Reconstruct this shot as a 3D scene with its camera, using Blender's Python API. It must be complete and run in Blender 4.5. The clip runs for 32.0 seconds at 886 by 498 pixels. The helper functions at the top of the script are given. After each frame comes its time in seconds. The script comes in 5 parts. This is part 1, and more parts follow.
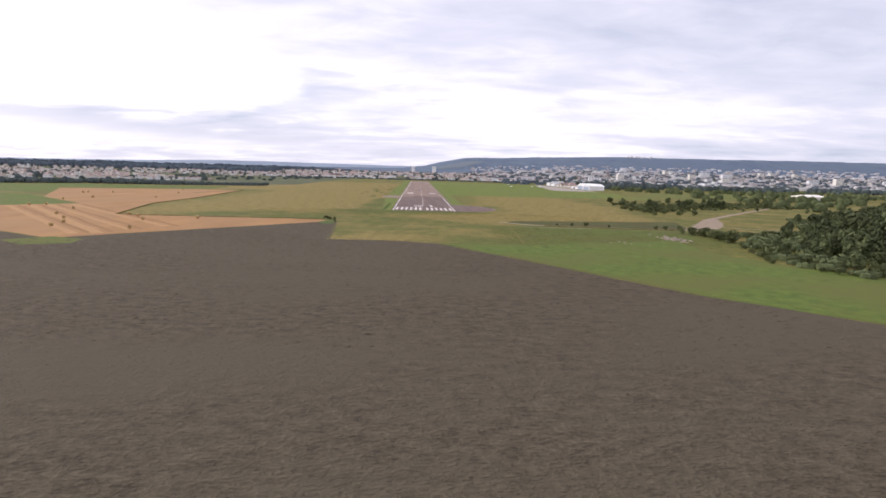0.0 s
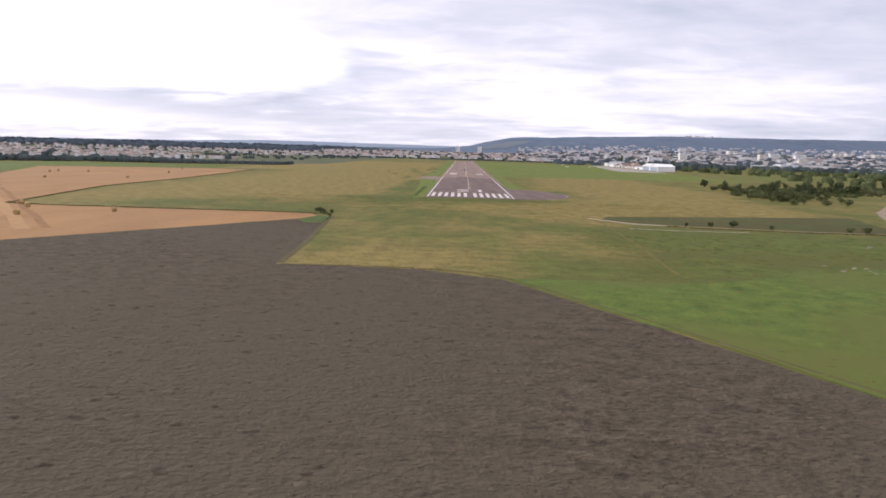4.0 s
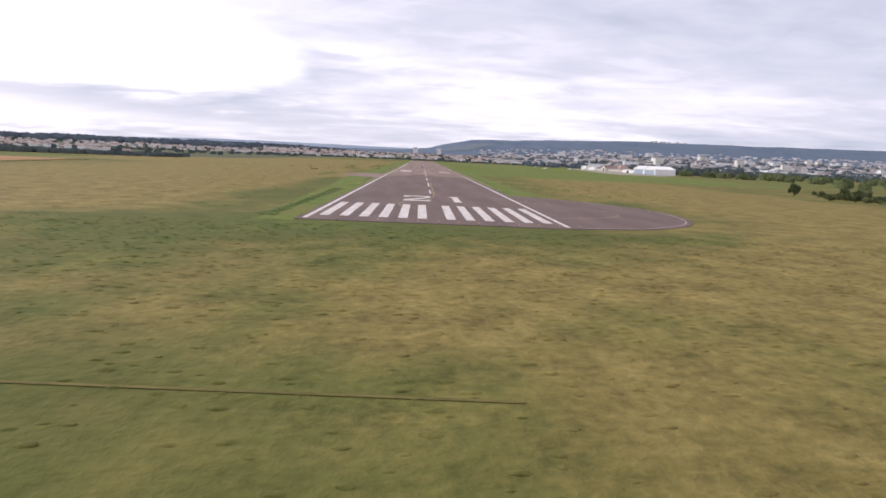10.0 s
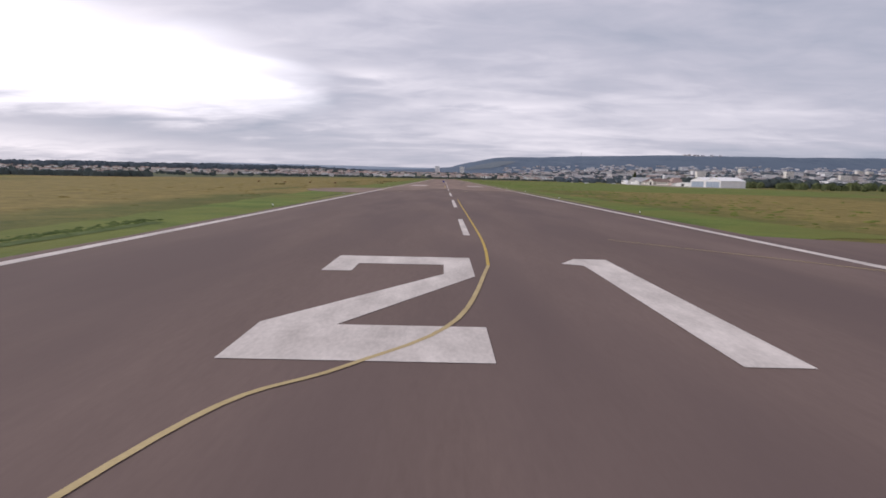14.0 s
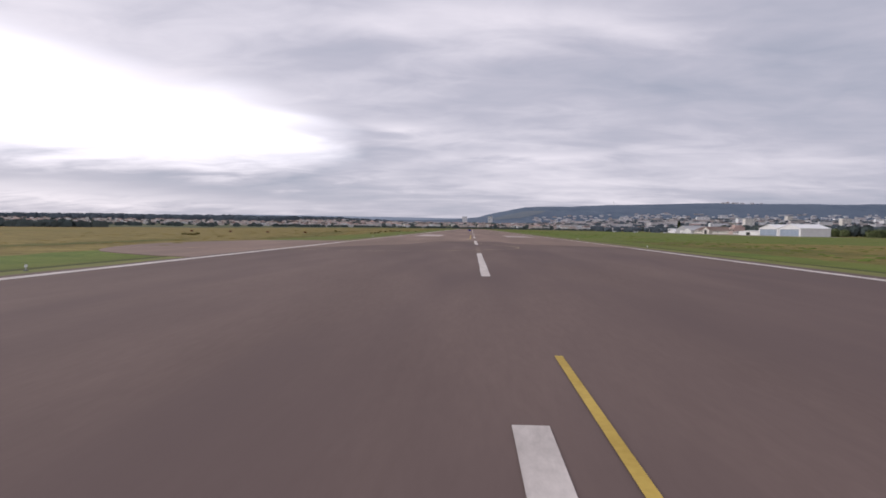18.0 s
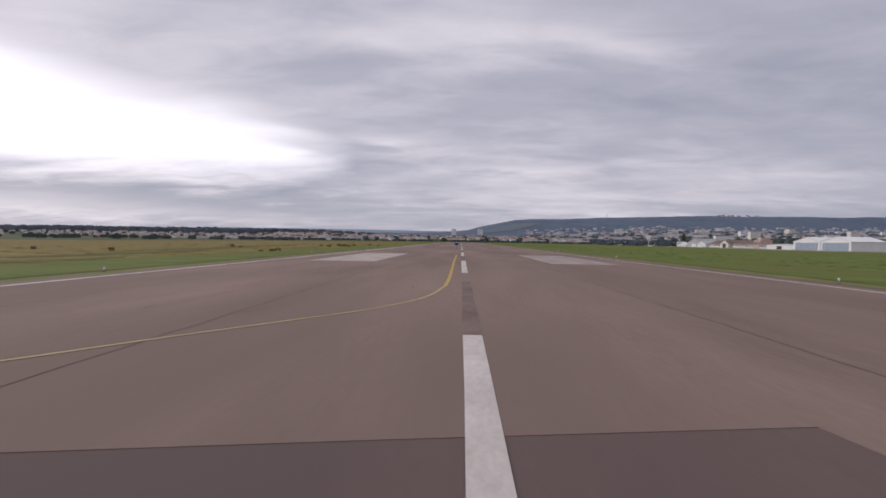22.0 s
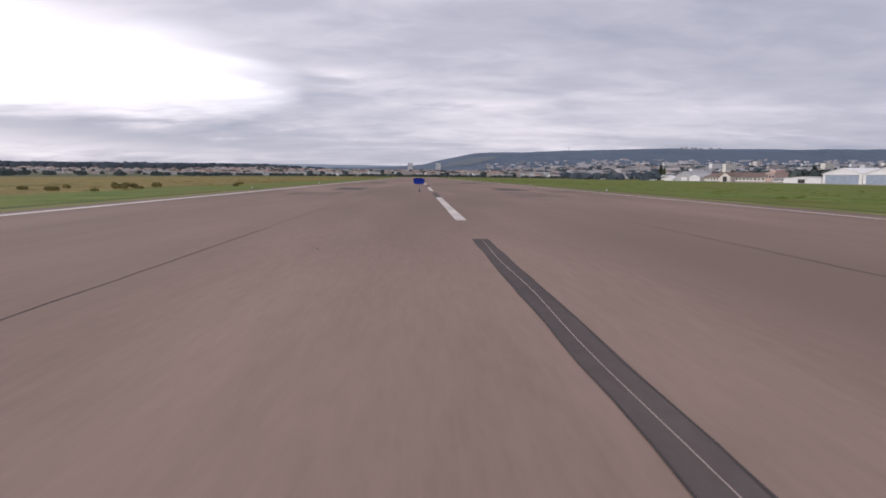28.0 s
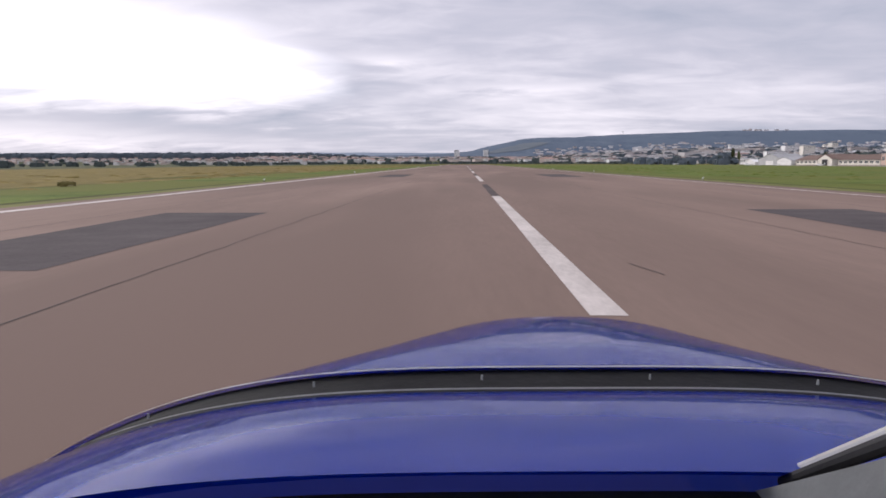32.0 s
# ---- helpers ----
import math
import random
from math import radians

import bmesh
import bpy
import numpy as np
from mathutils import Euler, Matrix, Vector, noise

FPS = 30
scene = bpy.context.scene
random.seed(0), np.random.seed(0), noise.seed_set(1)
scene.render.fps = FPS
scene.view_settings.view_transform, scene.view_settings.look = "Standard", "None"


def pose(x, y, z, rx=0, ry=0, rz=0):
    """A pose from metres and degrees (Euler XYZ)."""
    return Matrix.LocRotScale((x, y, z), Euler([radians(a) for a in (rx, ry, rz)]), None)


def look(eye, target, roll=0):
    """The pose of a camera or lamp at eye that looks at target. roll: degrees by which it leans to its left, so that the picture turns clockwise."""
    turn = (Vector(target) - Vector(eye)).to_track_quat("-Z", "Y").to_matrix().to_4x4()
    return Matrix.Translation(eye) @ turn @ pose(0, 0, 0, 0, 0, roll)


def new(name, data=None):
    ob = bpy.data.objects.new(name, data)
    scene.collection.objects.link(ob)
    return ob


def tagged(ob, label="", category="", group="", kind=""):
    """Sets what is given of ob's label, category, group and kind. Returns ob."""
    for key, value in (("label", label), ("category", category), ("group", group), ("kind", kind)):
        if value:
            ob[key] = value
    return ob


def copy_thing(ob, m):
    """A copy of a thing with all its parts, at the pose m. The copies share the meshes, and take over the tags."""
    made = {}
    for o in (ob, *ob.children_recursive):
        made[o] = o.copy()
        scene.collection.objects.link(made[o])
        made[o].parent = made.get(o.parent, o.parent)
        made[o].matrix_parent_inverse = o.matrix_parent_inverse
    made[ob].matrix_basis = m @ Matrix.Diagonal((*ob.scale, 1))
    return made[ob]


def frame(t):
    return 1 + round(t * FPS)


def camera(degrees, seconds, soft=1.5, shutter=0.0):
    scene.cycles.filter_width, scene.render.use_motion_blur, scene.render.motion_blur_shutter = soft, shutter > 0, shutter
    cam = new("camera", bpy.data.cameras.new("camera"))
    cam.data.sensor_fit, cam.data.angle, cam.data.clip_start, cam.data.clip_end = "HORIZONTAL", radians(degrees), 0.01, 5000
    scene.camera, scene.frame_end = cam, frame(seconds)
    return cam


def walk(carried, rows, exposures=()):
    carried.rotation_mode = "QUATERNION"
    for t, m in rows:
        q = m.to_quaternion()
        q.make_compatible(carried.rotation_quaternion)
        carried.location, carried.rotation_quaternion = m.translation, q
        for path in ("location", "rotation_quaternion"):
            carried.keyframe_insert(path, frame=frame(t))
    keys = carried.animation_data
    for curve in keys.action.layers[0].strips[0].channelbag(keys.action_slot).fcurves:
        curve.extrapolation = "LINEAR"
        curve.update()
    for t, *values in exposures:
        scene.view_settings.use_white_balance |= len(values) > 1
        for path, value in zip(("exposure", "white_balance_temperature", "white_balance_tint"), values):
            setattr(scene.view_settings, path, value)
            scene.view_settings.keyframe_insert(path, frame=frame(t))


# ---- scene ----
PATH = [
    (0, -5.09, -446.21, 27.90, 82.95, -1.53, -2.29),
    (0.5, -4.90, -430.19, 27.33, 83.72, -3.18, -1.41),
    (1, -4.72, -414.18, 26.76, 83.70, -2.47, 0.04),
    (1.5, -4.58, -398.16, 26.16, 83.25, -0.60, 1.39),
    (2, -4.47, -382.12, 25.55, 83.40, -2.60, 1.72),
    (2.5, -4.40, -366.04, 24.93, 82.38, -4.32, 1.53),
    (3, -4.41, -349.89, 24.29, 81.42, -3.76, 1.19),
    (3.5, -4.51, -333.67, 23.62, 81.09, -2.66, 1.40),
    (5.5, -5.96, -266.49, 20.06, 81.36, 1.48, 1.99),
    (6, -6.08, -248.81, 19.17, 81.29, 2.24, 1.76),
    (6.5, -6.15, -230.97, 18.27, 81.03, 0.96, 0.80),
    (7, -6.11, -213.00, 17.31, 80.69, 1.82, 0.05),
    (7.5, -5.95, -194.89, 16.30, 80.14, 2.60, -0.39),
    (8, -5.64, -176.65, 15.23, 80.50, 1.54, -1.18),
    (8.5, -5.19, -158.33, 14.10, 80.60, 2.18, -1.50),
    (9, -4.52, -139.95, 12.96, 81.06, 1.17, -1.58),
    (9.5, -3.82, -121.61, 11.87, 81.44, -0.61, -1.75),
    (10, -3.18, -103.39, 10.88, 81.64, -2.47, -1.98),
    (10.5, -2.59, -85.36, 9.96, 82.00, -3.92, -1.93),
    (11, -2.13, -67.51, 9.08, 82.05, -4.24, -1.80),
    (11.5, -1.79, -49.92, 8.24, 82.30, -4.36, -1.53),
    (12, -1.64, -32.28, 7.40, 82.49, -4.03, -1.24),
    (12.5, -1.75, -15.10, 6.47, 82.48, -3.85, -0.54),
    (13, -1.68, 1.74, 5.61, 82.77, -1.26, -0.44),
    (13.5, -1.88, 18.55, 5.01, 82.91, -1.12, 0.05),
    (15.5, -1.30, 79.70, 3.31, 85.56, -1.30, -0.02),
    (16, -1.04, 93.10, 3.19, 85.63, -3.03, 2.37),
    (16.5, -0.86, 106.36, 3.04, 85.96, -2.47, 4.91),
    (17, -0.74, 119.71, 2.88, 86.02, -1.60, 4.97),
    (17.5, -0.78, 133.35, 2.75, 87.76, -0.95, 3.69),
    (18, -0.82, 147.17, 2.71, 88.02, -0.76, 2.61),
    (18.5, -0.76, 161.08, 2.76, 87.64, -0.94, 2.21),
    (19, -0.64, 175.11, 2.83, 87.51, -0.65, 2.02),
    (19.5, -0.55, 189.32, 2.82, 88.36, -0.63, 2.14),
    (20, -0.51, 203.49, 2.78, 88.79, -0.86, 2.44),
    (20.5, -0.47, 217.40, 2.71, 88.49, -1.00, 2.29),
    (21, -0.46, 231.06, 2.64, 88.61, -0.58, 1.97),
    (21.5, -0.41, 244.43, 2.60, 89.29, -0.56, 1.71),
    (22, -0.33, 257.50, 2.53, 89.24, -0.80, 1.65),
    (22.5, -0.20, 270.22, 2.41, 88.88, -0.54, 1.67),
    (23, -0.13, 282.50, 2.28, 88.01, -0.65, 1.73),
    (23.5, -0.22, 294.25, 2.19, 86.12, 0.21, 1.34),
    (24, -0.46, 305.61, 2.09, 85.16, -0.10, 0.37),
    (24.5, -0.73, 316.67, 1.99, 84.44, 0.06, 0.37),
    (26.5, -2.43, 356.86, 1.99, 83.40, -0.23, -2.49),
    (27, -2.46, 368.79, 2.13, 83.44, -0.34, -3.16),
    (27.5, -2.25, 380.42, 2.15, 83.41, -0.44, -2.88),
    (28, -2.00, 391.60, 2.09, 83.34, -0.44, -2.34),
    (28.5, -1.95, 402.25, 2.19, 83.09, -0.50, -2.01),
    (29, -1.69, 412.26, 2.10, 82.89, -0.18, -1.82),
    (29.5, -1.63, 421.95, 2.06, 82.48, -0.51, -1.76),
    (30, -1.78, 431.39, 2.08, 82.63, -0.28, -1.21),
    (30.5, -1.83, 440.70, 2.12, 82.10, -0.48, -0.68),
    (31, -1.82, 449.20, 2.13, 82.19, -0.15, 0.22),
    (31.5, -1.75, 458.72, 2.01, 82.14, -0.12, 1.08),
    (32, -1.88, 468.24, 2.07, 82.17, 0.25, 1.95),
]
cam = camera(70.74, 32.0, soft=1.7)
walk(cam, [(t, pose(*p)) for t, *p in PATH],
     exposures=[(0.0, 0.85, 6400, 13), (3.5, 0.80, 6400, 13), (6.0, 0.75, 6400, 13), (9.0, 0.75, 6400, 13), (12.0, 0.66, 6400, 13), (13.2, 0.26, 6400, 13), (16.0, 0.22, 6400, 13), (19.0, 0.12, 6400, 13), (24.0, -0.10, 6400, 13), (28.0, 0.20, 6400, 13), (32.0, 0.40, 6400, 13)])

# ---- world and sun: an overcast sky with one bright break low ahead; angles from the runway's axis, clockwise ----
SUN_AZ, SUN_EL = radians(-60), radians(35)
BREAK_TIP, BREAK_EL = -12.0, 6.6             # degrees
# cloud banks: bearing and height, half sizes, lean (all in degrees), lighter or darker
BANKS = [(-30, 4.0, 14, 0.9, -0.05, -0.20), (-15, 3.2, 12, 1.2, -0.02, -0.12), (-38, 2.0, 16, 0.9, -0.03, 0.30), (-28, 9.5, 20, 6.5, -0.12, 0.30), (-34, 19, 10, 4.0, 0.1, 0.16),
         (-7, 9.0, 5, 0.5, 0.0, 0.22), (5, 6.6, 6, 0.4, 0.0, 0.20), (-4, 6.2, 12, 1.6, 0.0, -0.12), (22, 3.4, 14, 1.6, 0.03, 0.13),
         (2, 18, 16, 3.0, 0.0, 0.20), (10, 12, 16, 2.6, 0.03, -0.12), (28, 9, 10, 2.5, 0.0, -0.10), (-16, 15, 7, 2.0, 0.0, -0.10),
         (-22.7, 8.6, 1.3, 0.30, 0.0, -0.2)]


def nodes_of(tree):
    tree.nodes.clear()
    return tree.nodes, tree.links


def sky_world():
    w = bpy.data.worlds.new("overcast_sky")
    w.use_nodes = True
    scene.world = w
    n, l = nodes_of(w.node_tree)

    def node(kind, **inputs):
        nd = n.new(kind)
        for k, v in inputs.items():
            nd.inputs[k].default_value = v
        return nd

    def maths(op, a, b, clamp=False):
        nd = n.new("ShaderNodeMath")
        nd.operation, nd.use_clamp = op, clamp
        for i, v in enumerate((a, b)):
            if isinstance(v, (int, float)):
                nd.inputs[i].default_value = v
            else:
                l.new(v, nd.inputs[i])
        return nd.outputs[0]

    sky = n.new("ShaderNodeTexSky")
    sky.sky_type, sky.sun_disc = "NISHITA", False
    sky.sun_elevation, sky.sun_rotation = SUN_EL, SUN_AZ
    co = n.new("ShaderNodeTexCoord")
    sep = n.new("ShaderNodeSeparateXYZ")
    l.new(co.outputs["Generated"], sep.inputs[0])
    x, y, z = sep.outputs
    az = maths("MULTIPLY", maths("ARCTAN2", x, y), 180 / math.pi)
    el = maths("MULTIPLY", maths("ARCSINE", z, 0.0), 180 / math.pi)
    zz = maths("ADD", maths("MAXIMUM", z, 0.0), 0.13)
    flat = n.new("ShaderNodeCombineXYZ")
    l.new(maths("DIVIDE", x, zz), flat.inputs[0])
    l.new(maths("DIVIDE", y, zz), flat.inputs[1])

    def cloud(scale, detail, rough, stretch, dx):
        mp = n.new("ShaderNodeMapping")
        mp.inputs["Scale"].default_value = stretch
        mp.inputs["Location"].default_value = (dx, dx * 0.7, 0)
        mp.inputs["Rotation"].default_value = (0, 0, radians(14))
        l.new(flat.outputs[0], mp.inputs[0])
        nz = n.new("ShaderNodeTexNoise")
        nz.inputs["Scale"].default_value, nz.inputs["Detail"].default_value = scale, detail
        nz.inputs["Roughness"].default_value = rough
        nz.inputs["Distortion"].default_value = 0.5
        l.new(mp.outputs[0], nz.inputs["Vector"])
        return maths("SUBTRACT", nz.outputs["Fac"], 0.5)

    big = cloud(0.55, 3, 0.45, (0.6, 0.8, 1.0), 3.1)
    mid = cloud(1.5, 4, 0.5, (0.55, 0.9, 1.0), 8.4)
    small = cloud(4.2, 6, 0.55, (0.6, 0.9, 1.0), 5.2)
    az = maths("ADD", az, maths("MULTIPLY", mid, 14.0))
    el_w = maths("ADD", el, maths("ADD", maths("MULTIPLY", mid, 2.2), maths("MULTIPLY", small, 1.6)))

    def bank(a, e, wide, high, lean, weight):
        """A soft-edged bank of cloud round a bearing and height, in degrees."""
        da = maths("SUBTRACT", az, a)
        de = maths("SUBTRACT", maths("SUBTRACT", el_w, e), maths("MULTIPLY", da, lean))
        u, v = maths("DIVIDE", da, wide), maths("DIVIDE", de, high)
        return maths("MULTIPLY", maths("EXPONENT", maths("MULTIPLY", maths("ADD", maths("MULTIPLY", u, u), maths("MULTIPLY", v, v)), -1.0), 0.0), weight)

    light = maths("ADD", maths("MULTIPLY", big, 0.9), maths("ADD", maths("MULTIPLY", mid, 0.75), maths("MULTIPLY", small, 0.50)))
    light = maths("ADD", light, 0.47)
    for b in BANKS:
        light = maths("ADD", light, bank(*b))
    ramp = n.new("ShaderNodeValToRGB")
    e = ramp.color_ramp.elements
    e[0].position, e[0].color = 0.10, (0.322, 0.350, 0.432, 1)
    e[1].position, e[1].color = 0.95, (0.86, 0.815, 0.865, 1)
    half = e.new(0.48)
    half.color = (0.488, 0.482, 0.556, 1)
    l.new(light, ramp.inputs[0])

    def step(v, lo, hi):
        nd = n.new("ShaderNodeMapRange")
        nd.interpolation_type = "SMOOTHSTEP"
        nd.inputs["From Min"].default_value, nd.inputs["From Max"].default_value = lo, hi
        l.new(v, nd.inputs["Value"])
        return nd.outputs[0]

    # the bright break: a wedge that opens away from the runway, flat below, fading upwards
    out_az = maths("SUBTRACT", BREAK_TIP, az)
    top = maths("ADD", maths("MULTIPLY", maths("MINIMUM", out_az, 40.0), 0.23), BREAK_EL + 0.6)
    upper = step(maths("SUBTRACT", top, el_w), -3.6, 2.2)
    lower = step(maths("SUBTRACT", el_w, BREAK_EL - 0.7), -2.0, 1.9)
    glow = maths("MULTIPLY", maths("MULTIPLY", upper, lower), step(out_az, -2.0, 6.5))
    lit = n.new("ShaderNodeMix")
    lit.data_type = "RGBA"
    l.new(glow, lit.inputs["Factor"])
    l.new(ramp.outputs[0], lit.inputs[6])
    lit.inputs[7].default_value = (1.32, 1.27, 1.34, 1)
    # thin clear sky shows a little through the deck
    bg_sky, bg_cloud = node("ShaderNodeBackground", Strength=0.06), node("ShaderNodeBackground", Strength=1.0)
    l.new(sky.outputs[0], bg_sky.inputs[0])
    l.new(lit.outputs[2], bg_cloud.inputs[0])
    both = n.new("ShaderNodeMixShader")
    both.inputs[0].default_value = 0.93
    l.new(bg_sky.outputs[0], both.inputs[1])
    l.new(bg_cloud.outputs[0], both.inputs[2])
    out = n.new("ShaderNodeOutputWorld")
    l.new(both.outputs[0], out.inputs[0])


sky_world()
sun = new("sun", bpy.data.lights.new("sun", "SUN"))
sun.data.energy, sun.data.angle, sun.data.color = 1.5, radians(60), (1.0, 0.95, 0.88)
sun.matrix_world = look((0, 0, 0), (-math.sin(SUN_AZ), -math.cos(SUN_AZ), -math.tan(SUN_EL)))

# ---- materials ----
def material(name, dark, light, scale=1.0, fine=12.0, rough=0.85, bump=0.2, metal=0.0, third=None, third_scale=0.05,
             stretch=(1, 1, 1), vary=0.0, fine_w=0.45, sharp=0.25, lumps=0.0, spec=0.3, dry=None, lush=None):
    """Two colours mixed by coarse and fine noise in world metres, an optional third in wide patches, and relief."""
    m = bpy.data.materials.new(name)
    m.use_nodes = True
    n, l = nodes_of(m.node_tree)
    out, bsdf = n.new("ShaderNodeOutputMaterial"), n.new("ShaderNodeBsdfPrincipled")
    l.new(bsdf.outputs[0], out.inputs[0])
    bsdf.inputs["Roughness"].default_value, bsdf.inputs["Metallic"].default_value = rough, metal
    bsdf.inputs["Specular IOR Level"].default_value = spec
    geo, mp = n.new("ShaderNodeNewGeometry"), n.new("ShaderNodeMapping")
    mp.inputs["Scale"].default_value = stretch
    l.new(geo.outputs["Position"], mp.inputs[0])

    def noise_at(s, detail=4.0, r=0.6):
        nz = n.new("ShaderNodeTexNoise")
        nz.inputs["Scale"].default_value, nz.inputs["Detail"].default_value, nz.inputs["Roughness"].default_value = s, detail, r
        l.new(mp.outputs[0], nz.inputs["Vector"])
        return nz.outputs["Fac"]

    def mixed(fac, a, b):
        mx = n.new("ShaderNodeMix")
        mx.data_type = "RGBA"
        l.new(fac, mx.inputs["Factor"])
        for k, v in ((6, a), (7, b)):
            if isinstance(v, tuple):
                mx.inputs[k].default_value = (*v, 1)
            else:
                l.new(v, mx.inputs[k])
        return mx.outputs[2]

    def spread(fac, lo, hi):
        mr = n.new("ShaderNodeMapRange")
        mr.inputs["From Min"].default_value, mr.inputs["From Max"].default_value = lo, hi
        l.new(fac, mr.inputs["Value"])
        return mr.outputs[0]

    coarse, small = noise_at(scale), noise_at(fine, 3.0)
    add = n.new("ShaderNodeMath")
    add.operation = "ADD"
    half = n.new("ShaderNodeMath")
    half.operation, half.inputs[1].default_value = "MULTIPLY", fine_w
    l.new(small, half.inputs[0])
    l.new(coarse, add.inputs[0])
    l.new(half.outputs[0], add.inputs[1])
    colour = mixed(spread(add.outputs[0], 0.5 + fine_w / 2 - sharp, 0.5 + fine_w / 2 + sharp), dark, light)
    if third:
        colour = mixed(spread(noise_at(third_scale, 3.0, 0.5), 0.42, 0.62), colour, third)
    if dry:                                  # cover that follows the ground's own "dry" value, broken up by noise
        at, sm, mr2 = n.new("ShaderNodeAttribute"), n.new("ShaderNodeMath"), n.new("ShaderNodeMapRange")
        at.attribute_name = "dry"
        if lush:
            wet, mrl = n.new("ShaderNodeMath"), n.new("ShaderNodeMapRange")
            wet.operation = "ADD"
            l.new(at.outputs["Fac"], wet.inputs[0])
            l.new(spread(noise_at(0.06, 5.0, 0.65), -0.9, 1.9), wet.inputs[1])
            mrl.interpolation_type = "SMOOTHSTEP"
            mrl.inputs["From Min"].default_value, mrl.inputs["From Max"].default_value = 0.80, 0.56
            l.new(wet.outputs[0], mrl.inputs["Value"])
            colour = mixed(mrl.outputs[0], colour, mixed(spread(add.outputs[0], 0.5 + fine_w / 2 - sharp, 0.5 + fine_w / 2 + sharp), *lush))
        sm.operation = "ADD"
        l.new(at.outputs["Fac"], sm.inputs[0])
        l.new(noise_at(0.026, 7.0, 0.7), sm.inputs[1])
        mr2.interpolation_type = "SMOOTHSTEP"
        mr2.inputs["From Min"].default_value, mr2.inputs["From Max"].default_value = 0.80, 1.14
        l.new(sm.outputs[0], mr2.inputs["Value"])
        colour = mixed(mr2.outputs[0], colour, mixed(spread(add.outputs[0], 0.5 + fine_w / 2 - sharp, 0.5 + fine_w / 2 + sharp), *dry))
    if vary:
        info, hsv, mr = n.new("ShaderNodeObjectInfo"), n.new("ShaderNodeHueSaturation"), n.new("ShaderNodeMapRange")
        mr.inputs["To Min"].default_value, mr.inputs["To Max"].default_value = 1 - vary, 1 + vary
        l.new(info.outputs["Random"], mr.inputs["Value"])
        l.new(mr.outputs[0], hsv.inputs["Value"])
        l.new(colour, hsv.inputs["Color"])
        colour = hsv.outputs[0]
    l.new(colour, bsdf.inputs["Base Color"])
    if bump:
        b = n.new("ShaderNodeBump")
        b.inputs["Strength"].default_value, b.inputs["Distance"].default_value = min(1.0, bump), 0.02 + lumps
        l.new(add.outputs[0], b.inputs["Height"])
        l.new(b.outputs[0], bsdf.inputs["Normal"])
    return m


def island_material(name, colours, rough=0.8):
    """One colour out of a few for each separate piece of a joined mesh."""
    m = bpy.data.materials.new(name)
    m.use_nodes = True
    n, l = nodes_of(m.node_tree)
    out, bsdf = n.new("ShaderNodeOutputMaterial"), n.new("ShaderNodeBsdfPrincipled")
    l.new(bsdf.outputs[0], out.inputs[0])
    bsdf.inputs["Roughness"].default_value, bsdf.inputs["Specular IOR Level"].default_value = rough, 0.2
    geo, ramp, nz, mx = (n.new("ShaderNode" + k) for k in ("NewGeometry", "ValToRGB", "TexNoise", "Mix"))
    ramp.color_ramp.interpolation = "CONSTANT"
    e = ramp.color_ramp.elements
    while len(e) < len(colours):
        e.new(0.5)
    for i, c in enumerate(colours):
        e[i].position, e[i].color = i / len(colours), (*c, 1)
    l.new(geo.outputs["Random Per Island"], ramp.inputs[0])
    nz.inputs["Scale"].default_value = 0.6
    l.new(geo.outputs["Position"], nz.inputs["Vector"])
    mx.data_type, mx.blend_type = "RGBA", "MULTIPLY"
    mx.inputs["Factor"].default_value = 0.35
    l.new(ramp.outputs[0], mx.inputs[6])
    l.new(nz.outputs["Fac"], mx.inputs[7])
    l.new(mx.outputs[2], bsdf.inputs["Base Color"])
    return m


GRASS = material("meadow_grass", (0.052, 0.072, 0.016), (0.142, 0.145, 0.037), 0.20, 1.1, 0.95, 0.9, third=(0.094, 0.098, 0.027), third_scale=0.05, lumps=0.25, spec=0.1, fine_w=0.8, sharp=0.29, dry=((0.104, 0.084, 0.025), (0.290, 0.222, 0.074)), lush=((0.050, 0.074, 0.017), (0.130, 0.158, 0.038)))
MOWN = material("mown_grass", (0.066, 0.092, 0.020), (0.158, 0.172, 0.042), 0.12, 1.6, 0.95, 0.6, third=(0.142, 0.130, 0.040), third_scale=0.03, lumps=0.12, spec=0.1, fine_w=0.7)
CROP = material("green_crop", (0.058, 0.092, 0.018), (0.130, 0.166, 0.036), 0.25, 1.5, 0.95, 0.8, third=(0.112, 0.122, 0.032), third_scale=0.03, lumps=0.2, spec=0.1, fine_w=0.8)
DEEP = material("deep_green_field", (0.048, 0.056, 0.019), (0.088, 0.094, 0.030), 0.06, 1.5, 0.95, 0.4, third=(0.078, 0.070, 0.026), third_scale=0.04, lumps=0.08, spec=0.1)
SOIL = material("ploughed_soil", (0.032, 0.025, 0.017), (0.138, 0.112, 0.076), 0.42, 1.5, 0.95, 1.0, third=(0.092, 0.076, 0.052), third_scale=0.02, lumps=0.6, spec=0.1, fine_w=0.9, sharp=0.38, stretch=(0.75, 1.15, 1))
STUBBLE = material("cut_stubble", (0.240, 0.128, 0.055), (0.385, 0.220, 0.098), 0.05, 1.2, 0.95, 0.4, stretch=(1.0, 0.35, 1), third=(0.30, 0.175, 0.085), third_scale=0.02, lumps=0.05, spec=0.1)
DIRT = material("pale_dirt", (0.21, 0.155, 0.110), (0.33, 0.26, 0.195), 0.4, 4.0, 0.95, 0.4, spec=0.1)
